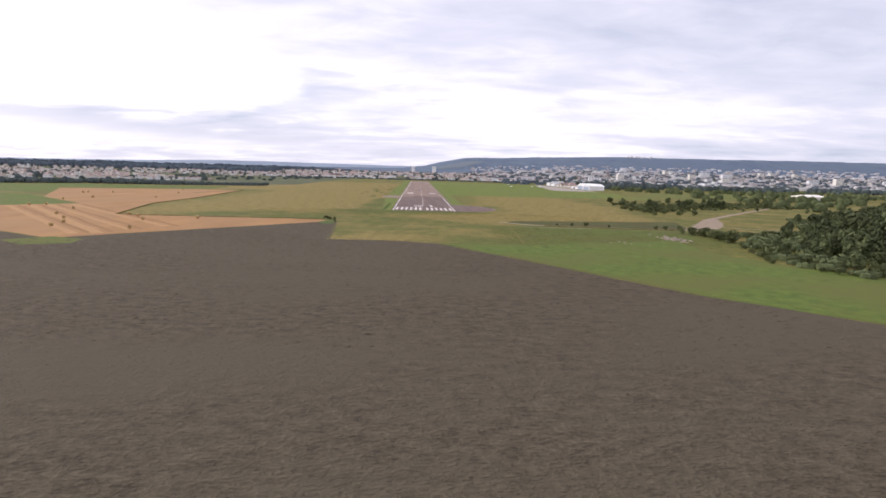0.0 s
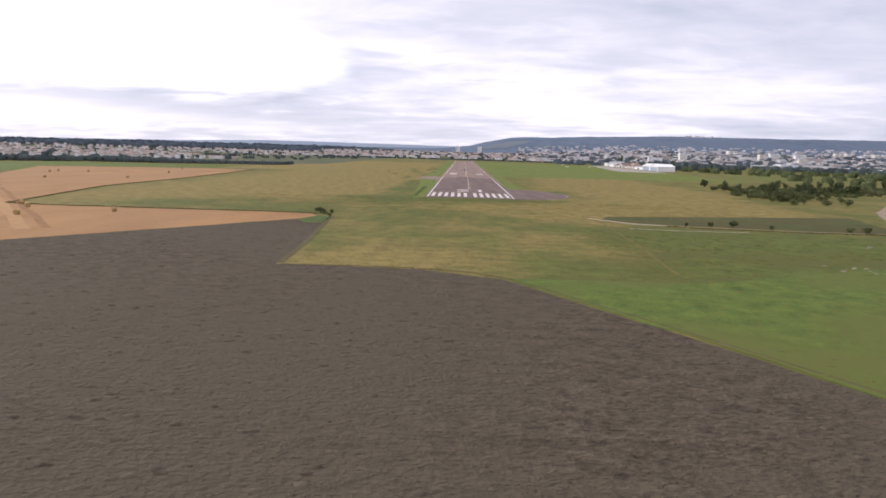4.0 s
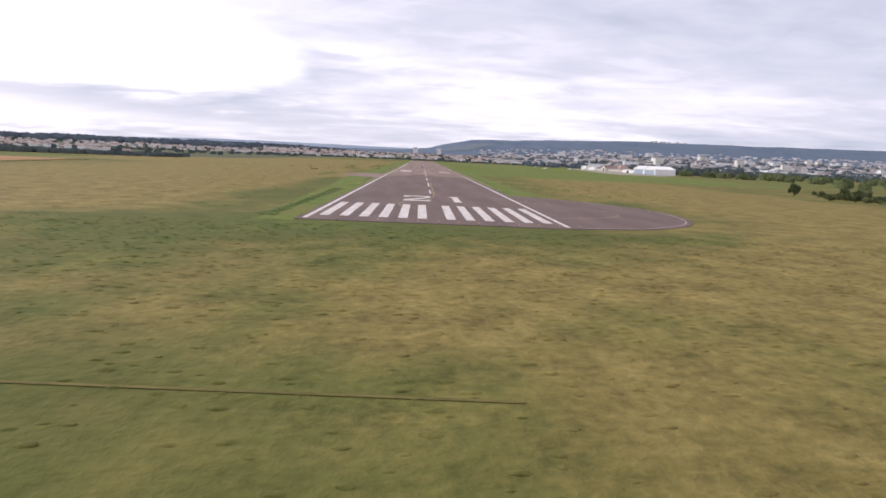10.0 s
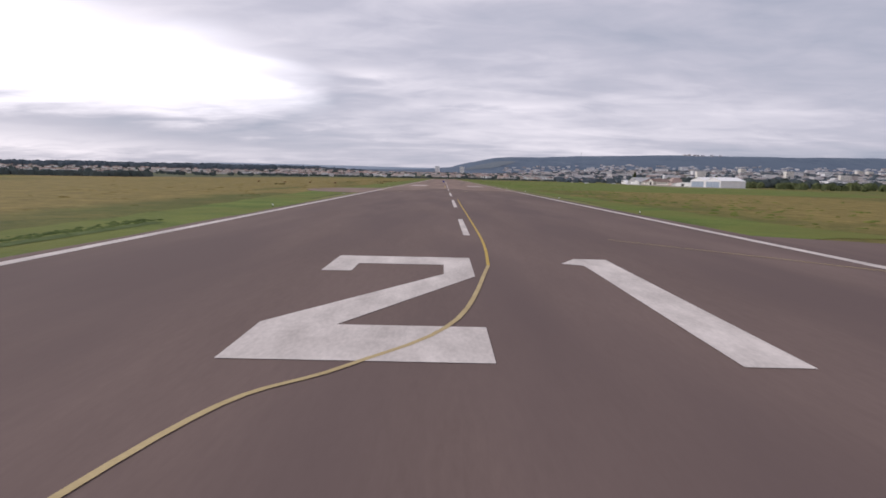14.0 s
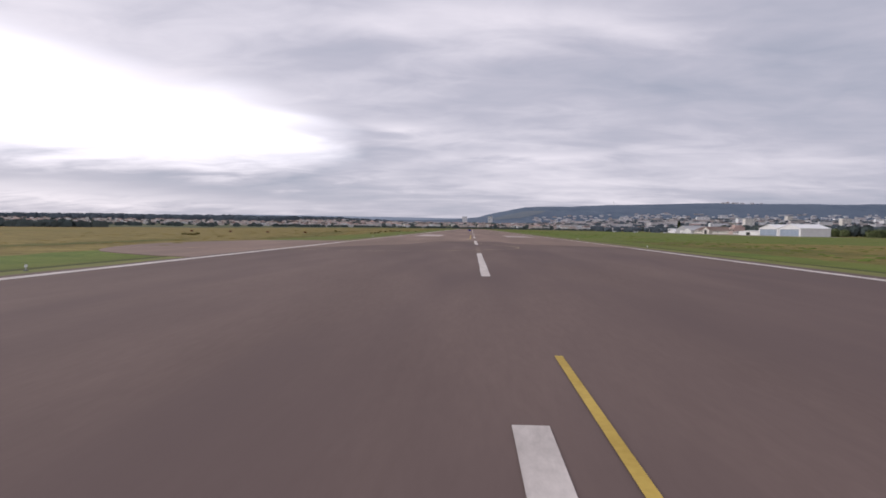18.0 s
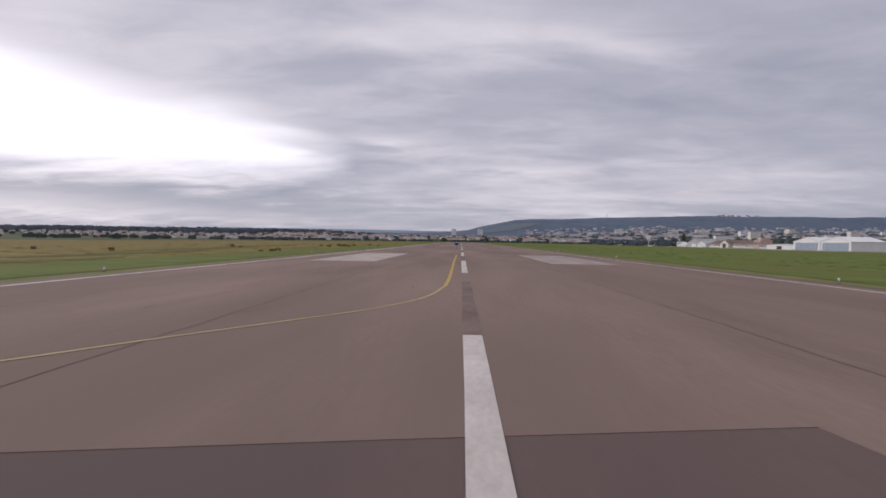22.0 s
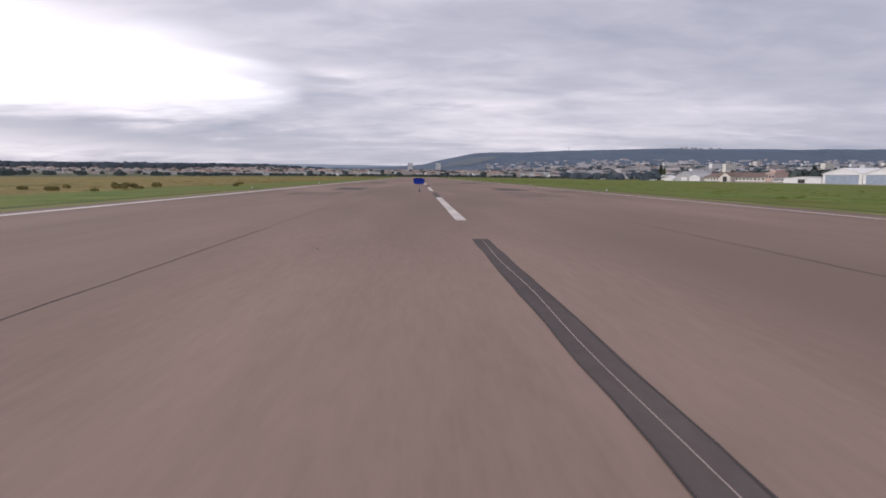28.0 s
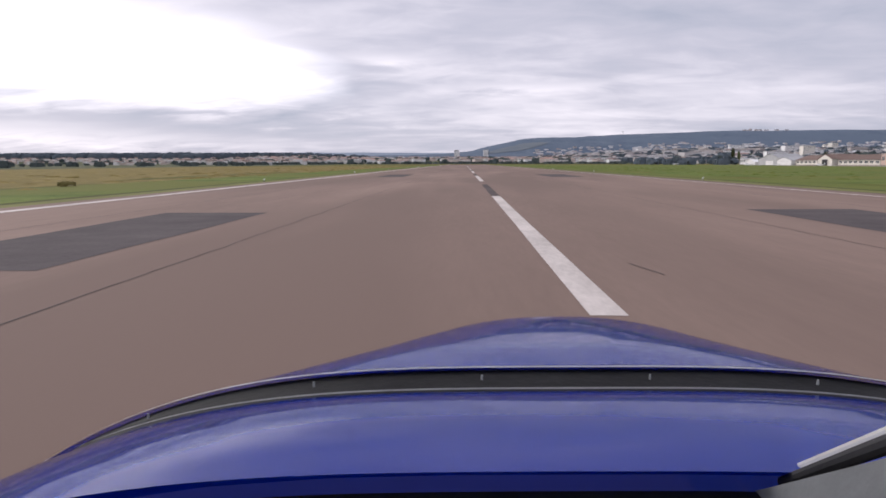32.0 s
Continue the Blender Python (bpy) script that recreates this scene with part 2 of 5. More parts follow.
ASPHALT = material("runway_asphalt", (0.116, 0.082, 0.074), (0.206, 0.149, 0.133), 0.10, 6.0, 0.95, 0.3, stretch=(1.2, 0.20, 1), third=(0.132, 0.095, 0.089), third_scale=0.13, spec=0.12, fine_w=0.35, sharp=0.36)
CONCRETE = material("worn_runway_surface", (0.166, 0.118, 0.099), (0.325, 0.233, 0.193), 0.13, 6.0, 0.95, 0.35, stretch=(1.2, 0.18, 1), third=(0.198, 0.142, 0.119), third_scale=0.08, spec=0.12, fine_w=0.32, sharp=0.34)
PAVED = material("pale_concrete", (0.27, 0.23, 0.20), (0.36, 0.31, 0.28), 0.2, 6.0, 0.9, 0.2, spec=0.2)
TAR = material("repair_tar", (0.082, 0.071, 0.073), (0.128, 0.110, 0.110), 0.5, 8.0, 0.95, 0.3, spec=0.08)
SMUDGE = material("faded_repair", (0.140, 0.106, 0.093), (0.250, 0.186, 0.160), 0.3, 5.0, 0.95, 0.3, spec=0.08)
PAINT = material("runway_white", (0.43, 0.385, 0.36), (0.70, 0.635, 0.595), 0.8, 9.0, 0.85, 0.15, stretch=(1, 0.35, 1), spec=0.15)
FADED_YELLOW = material("faded_taxi_yellow", (0.36, 0.27, 0.13), (0.50, 0.39, 0.20), 0.8, 9.0, 0.8, 0.15)
AIM = material("dull_runway_white", (0.36, 0.295, 0.27), (0.55, 0.465, 0.43), 0.5, 7.0, 0.85, 0.15, stretch=(1, 0.3, 1), spec=0.15)
VERGE = material("lush_verge_grass", (0.066, 0.102, 0.020), (0.168, 0.212, 0.046), 0.14, 1.6, 0.95, 0.7, third=(0.138, 0.148, 0.036), third_scale=0.035, lumps=0.15, spec=0.1, fine_w=0.7)
PALE = material("pale_gravel", (0.27, 0.225, 0.165), (0.46, 0.40, 0.31), 0.5, 4.0, 0.95, 0.4, spec=0.1)
RANK = material("rank_grass", (0.046, 0.070, 0.018), (0.094, 0.126, 0.034), 0.3, 2.0, 0.95, 0.7, lumps=0.1, spec=0.1)
WORN = material("worn_white", (0.25, 0.195, 0.175), (0.43, 0.355, 0.325), 0.35, 7.0, 0.8, 0.15, stretch=(1, 0.3, 1))
YELLOW = material("taxi_yellow", (0.38, 0.255, 0.045), (0.55, 0.385, 0.085), 0.8, 9.0, 0.75, 0.15)
TAR_FAINT = material("faded_tar", (0.078, 0.066, 0.066), (0.130, 0.108, 0.104), 0.4, 6.0, 0.95, 0.3, stretch=(1, 0.4, 1), spec=0.08)
BANK = material("weedy_field_bank", (0.070, 0.058, 0.030), (0.130, 0.108, 0.050), 0.4, 2.5, 0.95, 0.6, lumps=0.08, spec=0.1)
SHORT = material("short_pale_grass", (0.125, 0.140, 0.044), (0.215, 0.215, 0.075), 0.2, 3.0, 0.95, 0.4, spec=0.1)
TRODDEN = material("trodden_grass", (0.098, 0.088, 0.029), (0.175, 0.142, 0.048), 0.3, 2.0, 0.95, 0.4, spec=0.1)
HUMMOCK = material("rough_grass", (0.078, 0.085, 0.021), (0.158, 0.143, 0.041), 0.25, 2.2, 0.95, 0.9, lumps=0.1, spec=0.1, fine_w=0.8)
CRACK = material("joint_tar", (0.045, 0.038, 0.037), (0.08, 0.066, 0.064), 0.8, 9.0, 0.9, 0.2)
LEAF = material("leaf_green", (0.052, 0.070, 0.034), (0.130, 0.146, 0.062), 0.30, 2.0, 0.9, 0, vary=0.3, spec=0.15)
SCRUB = material("scrub_leaf", (0.066, 0.082, 0.034), (0.140, 0.150, 0.060), 0.35, 2.5, 0.9, 0, vary=0.3, spec=0.15)
# Leaf green greyed and blued: haze over far trees is put into the colour.
WOODS = material("hazed_distant_woods", (0.068, 0.090, 0.090), (0.126, 0.150, 0.142), 0.03, 0.3, 0.95, 0, spec=0.1)
# Woodland pulled towards pale blue, with the haze of distance painted in.
RIDGE = material("hazed_wooded_ridge", (0.068, 0.098, 0.150), (0.165, 0.200, 0.245), 0.012, 0.06, 0.95, 0, third=(0.122, 0.155, 0.205), third_scale=0.004, spec=0.05, sharp=0.3, fine_w=0.8)
# A further step bluer and paler, imitating thicker haze.
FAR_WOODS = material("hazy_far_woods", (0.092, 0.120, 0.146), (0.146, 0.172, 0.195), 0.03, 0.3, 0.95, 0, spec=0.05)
# Pale blue is haze mixed into the base colour of the hills.
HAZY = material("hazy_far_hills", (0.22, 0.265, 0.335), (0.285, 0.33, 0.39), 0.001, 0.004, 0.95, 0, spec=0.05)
# Pasture green shifted to blue-grey, so it carries painted haze too.
HILL_FIELD = material("hazed_pale_pasture", (0.135, 0.160, 0.190), (0.185, 0.205, 0.220), 0.006, 0.03, 0.95, 0, spec=0.05)
BRAMBLE = material("bramble", (0.118, 0.108, 0.040), (0.225, 0.185, 0.072), 0.5, 3.0, 0.95, 0, spec=0.1)
TOWN = material("town_ground", (0.055, 0.070, 0.036), (0.118, 0.120, 0.064), 0.012, 0.12, 0.95, 0, spec=0.1)
BARK = material("bark", (0.05, 0.038, 0.028), (0.11, 0.085, 0.06), 3.0, 20.0, 0.9, 0.6)
HAY = material("hay", (0.30, 0.20, 0.08), (0.46, 0.33, 0.15), 2.0, 14.0, 0.95, 0.7)
WHITE_WALL = material("white_cladding", (0.74, 0.73, 0.73), (0.86, 0.85, 0.85), 0.2, 3.0, 0.6, 0.1)
PINK_WALL = material("pinkish_render", (0.50, 0.36, 0.32), (0.60, 0.45, 0.40), 0.2, 3.0, 0.8, 0.1)
CREAM_WALL = material("cream_render", (0.66, 0.62, 0.56), (0.80, 0.76, 0.70), 0.15, 2.0, 0.8, 0.1, vary=0.1)
TILE = material("brown_tile_roof", (0.14, 0.095, 0.080), (0.22, 0.155, 0.13), 0.4, 4.0, 0.85, 0.2, vary=0.25)
GREY_ROOF = material("grey_sheet_roof", (0.30, 0.30, 0.31), (0.44, 0.44, 0.45), 0.3, 3.0, 0.5, 0.1, vary=0.2)
BLUE_DOOR = material("blue_grey_door", (0.27, 0.33, 0.42), (0.37, 0.43, 0.52), 0.3, 3.0, 0.5, 0.1)
DARK = material("near_black", (0.02, 0.02, 0.022), (0.05, 0.05, 0.052), 0.5, 4.0, 0.6, 0.0)
WINDOW = material("window_glass", (0.05, 0.06, 0.075), (0.10, 0.11, 0.13), 0.5, 4.0, 0.15, 0.0, spec=0.5)
STEEL = material("galvanised_steel", (0.32, 0.32, 0.33), (0.5, 0.5, 0.5), 2.0, 20.0, 0.4, 0.1, metal=0.7)
LAMP_AMBER = material("amber_lens", (0.55, 0.30, 0.05), (0.75, 0.45, 0.10), 3.0, 20.0, 0.2, 0.0)


# ---- helpers for meshes ----
def mesh_of(name, bm, mat):
    me = bpy.data.meshes.new(name)
    bm.normal_update()
    bm.to_mesh(me)
    bm.free()
    me.materials.append(mat)
    return me


def part(name, bm, mat, parent=None, label=""):
    """Links a bmesh as one object, under its thing where one is given."""
    ob = new(name, bm if isinstance(bm, bpy.types.Mesh) else mesh_of(name, bm, mat))
    ob.parent = parent
    return tagged(ob, label=label)


def thing(name, label, category, group="", kind="", at=None):
    ob = new(name)
    ob.empty_display_size = 0.2
    if at is not None:
        ob.matrix_world = at
    return tagged(ob, label, category, group, kind)


def structure(name, bm, mat, label, category="ground"):
    return tagged(part(name, bm, mat), label, category, kind="structure")


def box(x0, y0, z0, x1, y1, z1, bm=None, bevel=0.0):
    bm = bm or bmesh.new()
    vs = bmesh.ops.create_cube(bm, size=1.0, matrix=Matrix.LocRotScale(
        ((x0 + x1) / 2, (y0 + y1) / 2, (z0 + z1) / 2), None, (x1 - x0, y1 - y0, z1 - z0)))["verts"]
    if bevel:
        edges = {e for v in vs for e in v.link_edges}
        bmesh.ops.bevel(bm, geom=list(edges), offset=bevel, segments=2, affect="EDGES")
    return bm


def prism(points, axis_len, m=None, bm=None):
    """A closed outline in x, z drawn out along y."""
    bm = bm or bmesh.new()
    a = [bm.verts.new((x, 0, z)) for x, z in points]
    b = [bm.verts.new((x, axis_len, z)) for x, z in points]
    bm.faces.new(a)
    bm.faces.new(b[::-1])
    for i in range(len(a)):
        j = (i + 1) % len(a)
        bm.faces.new((a[j], a[i], b[i], b[j]))
    if m:
        bmesh.ops.transform(bm, matrix=m, verts=a + b)
    bmesh.ops.recalc_face_normals(bm, faces=bm.faces[:])
    return bm


def tube(a, b, r0, r1, sides=8, bm=None):
    bm = bm or bmesh.new()
    a, b = Vector(a), Vector(b)
    m = Matrix.Translation((a + b) / 2) @ (b - a).to_track_quat("Z", "Y").to_matrix().to_4x4()
    bmesh.ops.create_cone(bm, cap_ends=True, segments=sides, radius1=r0, radius2=r1, depth=(b - a).length, matrix=m)
    return bm


# ---- the lie of the land ----
def ease(a, b, v):
    t = min(1.0, max(0.0, (v - a) / (b - a)))
    return t * t * (3 - 2 * t)


RIDGE_LINE = [(-3600, 20), (-1400, 20), (-700, 26), (-300, 38), (-100, 46), (40, 60), (160, 92), (290, 118), (760, 134), (1100, 146), (1450, 154), (1950, 155), (2450, 158), (3600, 160)]


def fall(y):
    """How steeply the field dips to the east: less towards the hangars."""
    return 0.012 - 0.0065 * ease(250, 750, y)


def land(x, y):
    """Height of the ground: a level field that dips east, a town slope and a wooded ridge behind."""
    z = -fall(y) * min(max(0.0, x - 30), 460)
    if y > 1250:
        town = 15 + 30 * ease(100, 900, x) + 4 * ease(-150, -500, x)
        z += town * ease(1250, 2700, y)
        crest = np.interp(x, *zip(*RIDGE_LINE))
        z += (crest - town + 4) * ease(2950, 3650, y)
        z += 5 * noise.noise((x * 0.004, y * 0.004, 0)) * ease(1500, 3200, y)
        z += (2.4 * noise.noise((x * 0.013, y * 0.004, 4.0)) + 1.6 * noise.noise((x * 0.031, 1.0, 8.0))) * ease(3300, 3650, y)
    if x < -500 and y > 300:
        z += 2 * ease(-500, -900, x) * ease(500, 1100, y)
    if y > 1400 and x < -250:
        z += 5 * ease(-280, -520, x) * ease(1420, 1800, y)
    return z


# dry zones of the meadow: centre, half size, softness
DRY = [(104, 20, 46, 92, 13), (114, 210, 54, 130, 14), (70, 0, 36, 70, 34), (-105, 120, 62, 200, 36), (-240, 640, 170, 290, 50), (-75, 480, 32, 420, 14), (-110, -20, 60, 50, 30), (46, -62, 26, 22, 26), (-22, -185, 18, 10, 16), (-70, -70, 20, 16, 22), (0, -52, 16, 10, 16)]
LUSH = [(70, -190, 34, 24, 14), (92, -138, 48, 26, 16), (-95, -60, 50, 34, 22), (5, -10, 78, 11, 8), (62, 45, 12, 50, 12), (-38, 60, 10, 110, 10)]


def zone(x, y, cx, cy, hx, hy, soft):
    return ease(soft, -soft, abs(x - cx) - hx) * ease(soft, -soft, abs(y - cy) - hy)


def dryness(x, y):
    return 0.44 + 0.34 * max(zone(x, y, *q) for q in DRY) - 0.30 * max(zone(x, y, *q) for q in LUSH)


def in_west_town(x, y):
    return y > 1440 or x < -0.76 * (y - 290) - 40


def ground_sheet():
    xs = sorted({*range(-3600, -700, 145), *range(-700, -280, 35), *range(-280, 300, 14), *range(300, 700, 35), *range(700, 3601, 58), 30, 490})
    ys = sorted({*range(-1500, -340, 90), *range(-340, 1200, 22), *range(1200, 4300, 62)})
    verts = [(x, y, land(x, y)) for y in ys for x in xs]
    w = len(xs)
    faces = [(j * w + i, j * w + i + 1, (j + 1) * w + i + 1, (j + 1) * w + i) for j in range(len(ys) - 1) for i in range(w - 1)]
    me = bpy.data.meshes.new("ground")
    me.from_pydata(verts, [], faces)
    me.attributes.new("dry", "FLOAT", "POINT").data.foreach_set("value", [dryness(x, y) for y in ys for x in xs])
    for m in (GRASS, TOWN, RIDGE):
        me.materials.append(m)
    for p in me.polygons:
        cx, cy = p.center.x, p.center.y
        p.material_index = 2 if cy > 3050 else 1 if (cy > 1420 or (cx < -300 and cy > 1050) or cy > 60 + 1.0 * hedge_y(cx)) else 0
        p.use_smooth = True
    tagged(new("ground", me), "level airfield meadow rising to a wooded ridge", "ground", kind="structure")


def hedge_y(x):
    """Where the western hedge runs: the town begins behind it."""
    return float(np.interp(x, (-2400, -1200, -700, -519, -452, -351, -253, -215, -200), (-300, 60, 250, 352, 414, 438, 488, 560, 1400)))


ground_sheet()


def draped(name, xs, ys, mat, lift, label, category, height=land):
    """A sheet over a stretch of hill."""
    verts = [(x, y, height(x, y) + lift) for y in ys for x in xs]
    w = len(xs)
    me = bpy.data.meshes.new(name)
    me.from_pydata(verts, [], [(j * w + i, j * w + i + 1, (j + 1) * w + i + 1, (j + 1) * w + i) for j in range(len(ys) - 1) for i in range(w - 1)])
    me.materials.append(mat)
    for p in me.polygons:
        p.use_smooth = True
    return tagged(new(name, me), label, category, kind="structure")


def far_height(x, y):
    crest = np.interp(x, (-5000, -3500, -2500, -1500, -700, 0, 400), (36, 40, 50, 68, 68, 62, 44))
    return crest * ease(3800, 4200, y) + 4 * noise.noise((x * 0.0012, 3.0, 0)) + 1.5 * noise.noise((x * 0.006, 7.0, 0))


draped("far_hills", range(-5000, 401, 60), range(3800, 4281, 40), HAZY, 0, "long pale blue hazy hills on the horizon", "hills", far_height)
def pasture(u, v):
    """A leaf-shaped stretch of open hillside."""
    x = 80 + 300 * u
    y = 3260 + 120 * u + (v - 0.5) * 140 * math.sin(math.pi * min(1, max(0, u))) ** 0.7 + 14 * noise.noise((u * 9, v * 4, 0))
    return x, y, land(x, y) + 1.5


pb = bmesh.new()
rows = [[pb.verts.new(pasture(i / 24, j / 10)) for i in range(25)] for j in range(11)]
for r0, r1 in zip(rows, rows[1:]):
    for i in range(24):
        pb.faces.new((r0[i], r0[i + 1], r1[i + 1], r1[i]))
structure("hill_pasture", pb, HILL_FIELD, "pale open pasture on the shoulder of the ridge", "field")


def flat_patch(name, pts, mat, lift, label, category="field", skirted=True):
    """A sheet laid on the ground along an outline, creased where the ground creases."""
    bm = bmesh.new()
    f = bm.faces.new([bm.verts.new((x, y, 0)) for x, y in pts])
    for cut in (30, 490):
        bmesh.ops.bisect_plane(bm, geom=bm.verts[:] + bm.edges[:] + bm.faces[:], plane_co=(cut, 0, 0), plane_no=(1, 0, 0))
    if max(p[0] for p in pts) > 30:
        for cut in range(250, 760, 40):
            bmesh.ops.bisect_plane(bm, geom=bm.verts[:] + bm.edges[:] + bm.faces[:], plane_co=(0, cut, 0), plane_no=(0, 1, 0))
    for v in bm.verts:
        v.co.z = land(v.co.x, min(v.co.y, 1200)) + lift
    bmesh.ops.recalc_face_normals(bm, faces=bm.faces[:])
    for f in bm.faces:
        if f.normal.z < 0:
            f.normal_flip()
    if skirted and lift > 0.055:                         # paved edges reach down to the ground
        skirt = bmesh.ops.extrude_edge_only(bm, edges=[e for e in bm.edges if e.is_boundary])
        for v in skirt["geom"]:
            if isinstance(v, bmesh.types.BMVert):
                v.co.z -= min(lift, 0.09) + 0.03
    return structure(name, bm, mat, label, category)


def ragged(pts, step=6.0, amount=0.8, seed=1):
    """The same outline with an uneven, hand-worked edge."""
    rnd, out = random.Random(seed), []
    for (x0, y0), (x1, y1) in zip(pts, pts[1:] + pts[:1]):
        n = max(1, min(240, int(math.hypot(x1 - x0, y1 - y0) / step)))
        for i in range(n):
            k = i / n
            j = amount if i else 0
            out.append((x0 + (x1 - x0) * k + rnd.uniform(-j, j), y0 + (y1 - y0) * k + rnd.uniform(-j, j)))
    return out


def ribbon(name, pts, width, mat, lift, label, category="marking"):
    bm = bmesh.new()
    rows = []
    for i, (x, y) in enumerate(pts):
        a, b = Vector(pts[max(0, i - 1)]), Vector(pts[min(len(pts) - 1, i + 1)])
        s = (b - a).normalized()
        nx, ny = -s.y * width / 2, s.x * width / 2
        rows.append([bm.verts.new((x + k * nx, y + k * ny, land(x + k * nx, y + k * ny) + lift)) for k in (1, -1)])
    for p, q in zip(rows, rows[1:]):
        bm.faces.new((p[0], p[1], q[1], q[0]))
    return structure(name, bm, mat, label, category)


def smooth_line(pts, n=6):
    """A curve through the given points."""
    p = [Vector(q) for q in pts]
    p = [2 * p[0] - p[1]] + p + [2 * p[-1] - p[-2]]
    out = []
    for a, b, c, d in zip(p, p[1:], p[2:], p[3:]):
        for i in range(n):
            t = i / n
            out.append(tuple(0.5 * (2 * b + (c - a) * t + (2 * a - 5 * b + 4 * c - d) * t * t + (3 * b - a - 3 * c + d) * t ** 3)))
    return out + [tuple(p[-2])]


# ---- fields round the threshold ----
flat_patch("ploughed_field", ragged([(-57, -118), (-52, -112), (-48, -110), (-47.6, -121), (-46.2, -134), (-44.8, -148), (-43, -165), (-41, -197), (-12, -198), (3, -205), (18, -228), (64, -299), (110, -345), (400, -720),
           (-600, -720), (-600, -300), (-300, -120), (-215, -165), (-140, -214)], 4, 0.35, 2), SOIL, 0.06, "dark brown ploughed field with clods")
flat_patch("stubble_field", ragged([(-57.5, -116.5), (-140, -213), (-215, -164), (-300, -119), (-420, -70), (-300, -50), (-259, -38), (-300, 60), (-390, 245),
           (-264, 303), (-211, 292), (-196, 106), (-195, 10), (-172, -94), (-156, -98), (-100, -98.5), (-70, -98), (-57, -100), (-54, -106)], 6, 0.6, 3), STUBBLE, 0.05, "orange-gold harvested stubble field with round bales")
flat_patch("crop_field_far", ragged([(-258, 320), (-388, 250), (-340, 150), (-620, 90), (-720, 230), (-523, 346), (-456, 405), (-355, 428), (-262, 440)], 9, 0.9, 16), CROP, 0.045, "bright green crop field beyond the stubble")
ribbon("hedge_track", smooth_line([(-720, 236), (-524, 348), (-455, 408), (-353, 432), (-257, 470), (-218, 520), (-190, 640)]), 4.5, STUBBLE, 0.06, "pale dry track along the hedge", "track")
flat_patch("crop_field_side", ragged([(-263, -44), (-235, -10), (-275, 34), (-331, 91), (-430, 130), (-430, -64), (-300, -48)], 6, 0.8, 6), CROP, 0.055, "small green field beside the stubble")
flat_patch("grass_corner", ragged([(-152, -222), (-141, -208), (-127, -214), (-124, -227), (-138, -234)], 2, 0.5, 7), CROP, 0.075, "patch of green weeds at the corner of the ploughed field", "grass")
flat_patch("crop_field", ragged([(4, -204), (41, -203), (113, -164), (112, -215), (127, -243), (142, -266), (620, -500), (400, -719), (111, -345), (65, -299), (19, -228)], 6, 0.5, 4),
           CROP, 0.07, "bright green young crop beside the ploughed field")
flat_patch("deep_green_field", ragged([(45, -91), (52, -76), (100, -58), (168, -35), (152, -96), (130, -99), (78, -98), (58, -97)], 5, 0.15, 5), DEEP, 0.05, "dark green strip of field along the path")
flat_patch("grass_verge_west", ragged([(-23.0, -4), (-23.0, 1390), (-40, 1390), (-40, 400), (-38, 200), (-32, 60), (-30, -4)], 4, 0.9, 9), VERGE, 0.035, "mown green verge along the runway", "grass")
flat_patch("grass_verge_east", ragged([(23.0, 84), (40, 90), (36, 100), (34, 130), (34, 1390), (23.0, 1390)], 4, 0.9, 10), VERGE, 0.035, "mown green verge along the runway", "grass")
flat_patch("rough_pasture", ragged([(300, 470), (420, 440), (640, 640), (690, 860), (480, 800), (352, 620)], 12, 3, 15), MOWN, 0.045, "green pasture between scrub and town")
for side, x0, x1 in ((-1, 23.0, 25.6), (1, 23.0, 26.6)):
    k = lambda x: side * x
    flat_patch("short_grass_strip", ragged([(k(x0), 120), (k(x0), 1390), (k(x1), 1390), (k(x1), 700), (k(x1), 300), (k(x1), 160)][::1 if side > 0 else -1], 2.5, 0.22, 17 + side),
               SHORT, 0.048, "pale short-cut grass strip along the runway edge", "grass")
    # Flat dark green strip paints the shade where taller grass begins.
    flat_patch("grass_step", ragged([(k(x1 - 0.1), 150), (k(x1 - 0.1), 1390), (k(x1 + 0.7), 1390), (k(x1 + 0.7), 150)], 1.5, 0.18, 27 + side), DEEP, 0.052, "dark strip for the shade at the foot of the taller grass", "grass")
for k, (x, y, w, n) in enumerate(((-42, 300, 2.6, 70), (-50, 352, 3.2, 60), (-45, 430, 2.4, 46), (-58, 395, 3.5, 80), (-41, 505, 2.2, 60), (-66, 470, 4.0, 90), (-52, 230, 3.0, 60), (-47, 590, 3.0, 90))):
    flat_patch("green_streak", ragged([(x + w * math.cos(a), y + n / 2 * math.sin(a)) for a in np.linspace(0, 2 * math.pi, 13)[:-1]], 2.0, 0.9, 50 + k), HUMMOCK, 0.031, "greener streak in the dry grass", "grass")
flat_patch("airfield_meadow_east", ragged([(34, 300), (330, 420), (330, 1250), (34, 1250)], 12, 3, 11), VERGE, 0.028, "green mown airfield grass before the hangars", "grass")
flat_patch("taxi_strip", [(250, 700), (330, 700), (335, 1300), (240, 1420), (232, 1415), (318, 1290), (250, 760)], PAVED, 0.05, "pale apron concrete before the hangars", "apron")
ribbon("field_path", smooth_line([(42.4, -86.5), (50, -94), (57, -99.6), (66, -100.8)]), 2.6, PALE, 0.094, "narrow pale gravel path between fields", "path")
ribbon("field_path", smooth_line([(65, -100.6), (78, -101.5), (110, -102), (152, -98)]), 1.3, DIRT, 0.09, "narrow pale dirt path between fields", "path")
flat_patch("dirt_clearing", ragged([(144, -105), (160, -76), (182, -38), (205, 2), (226, 29), (217, 3), (204, -28), (190, -58), (177, -78), (159, -98), (150, -105)], 3, 1.0, 12), DIRT, 0.06, "pale bare clearing beside the fields", "track")
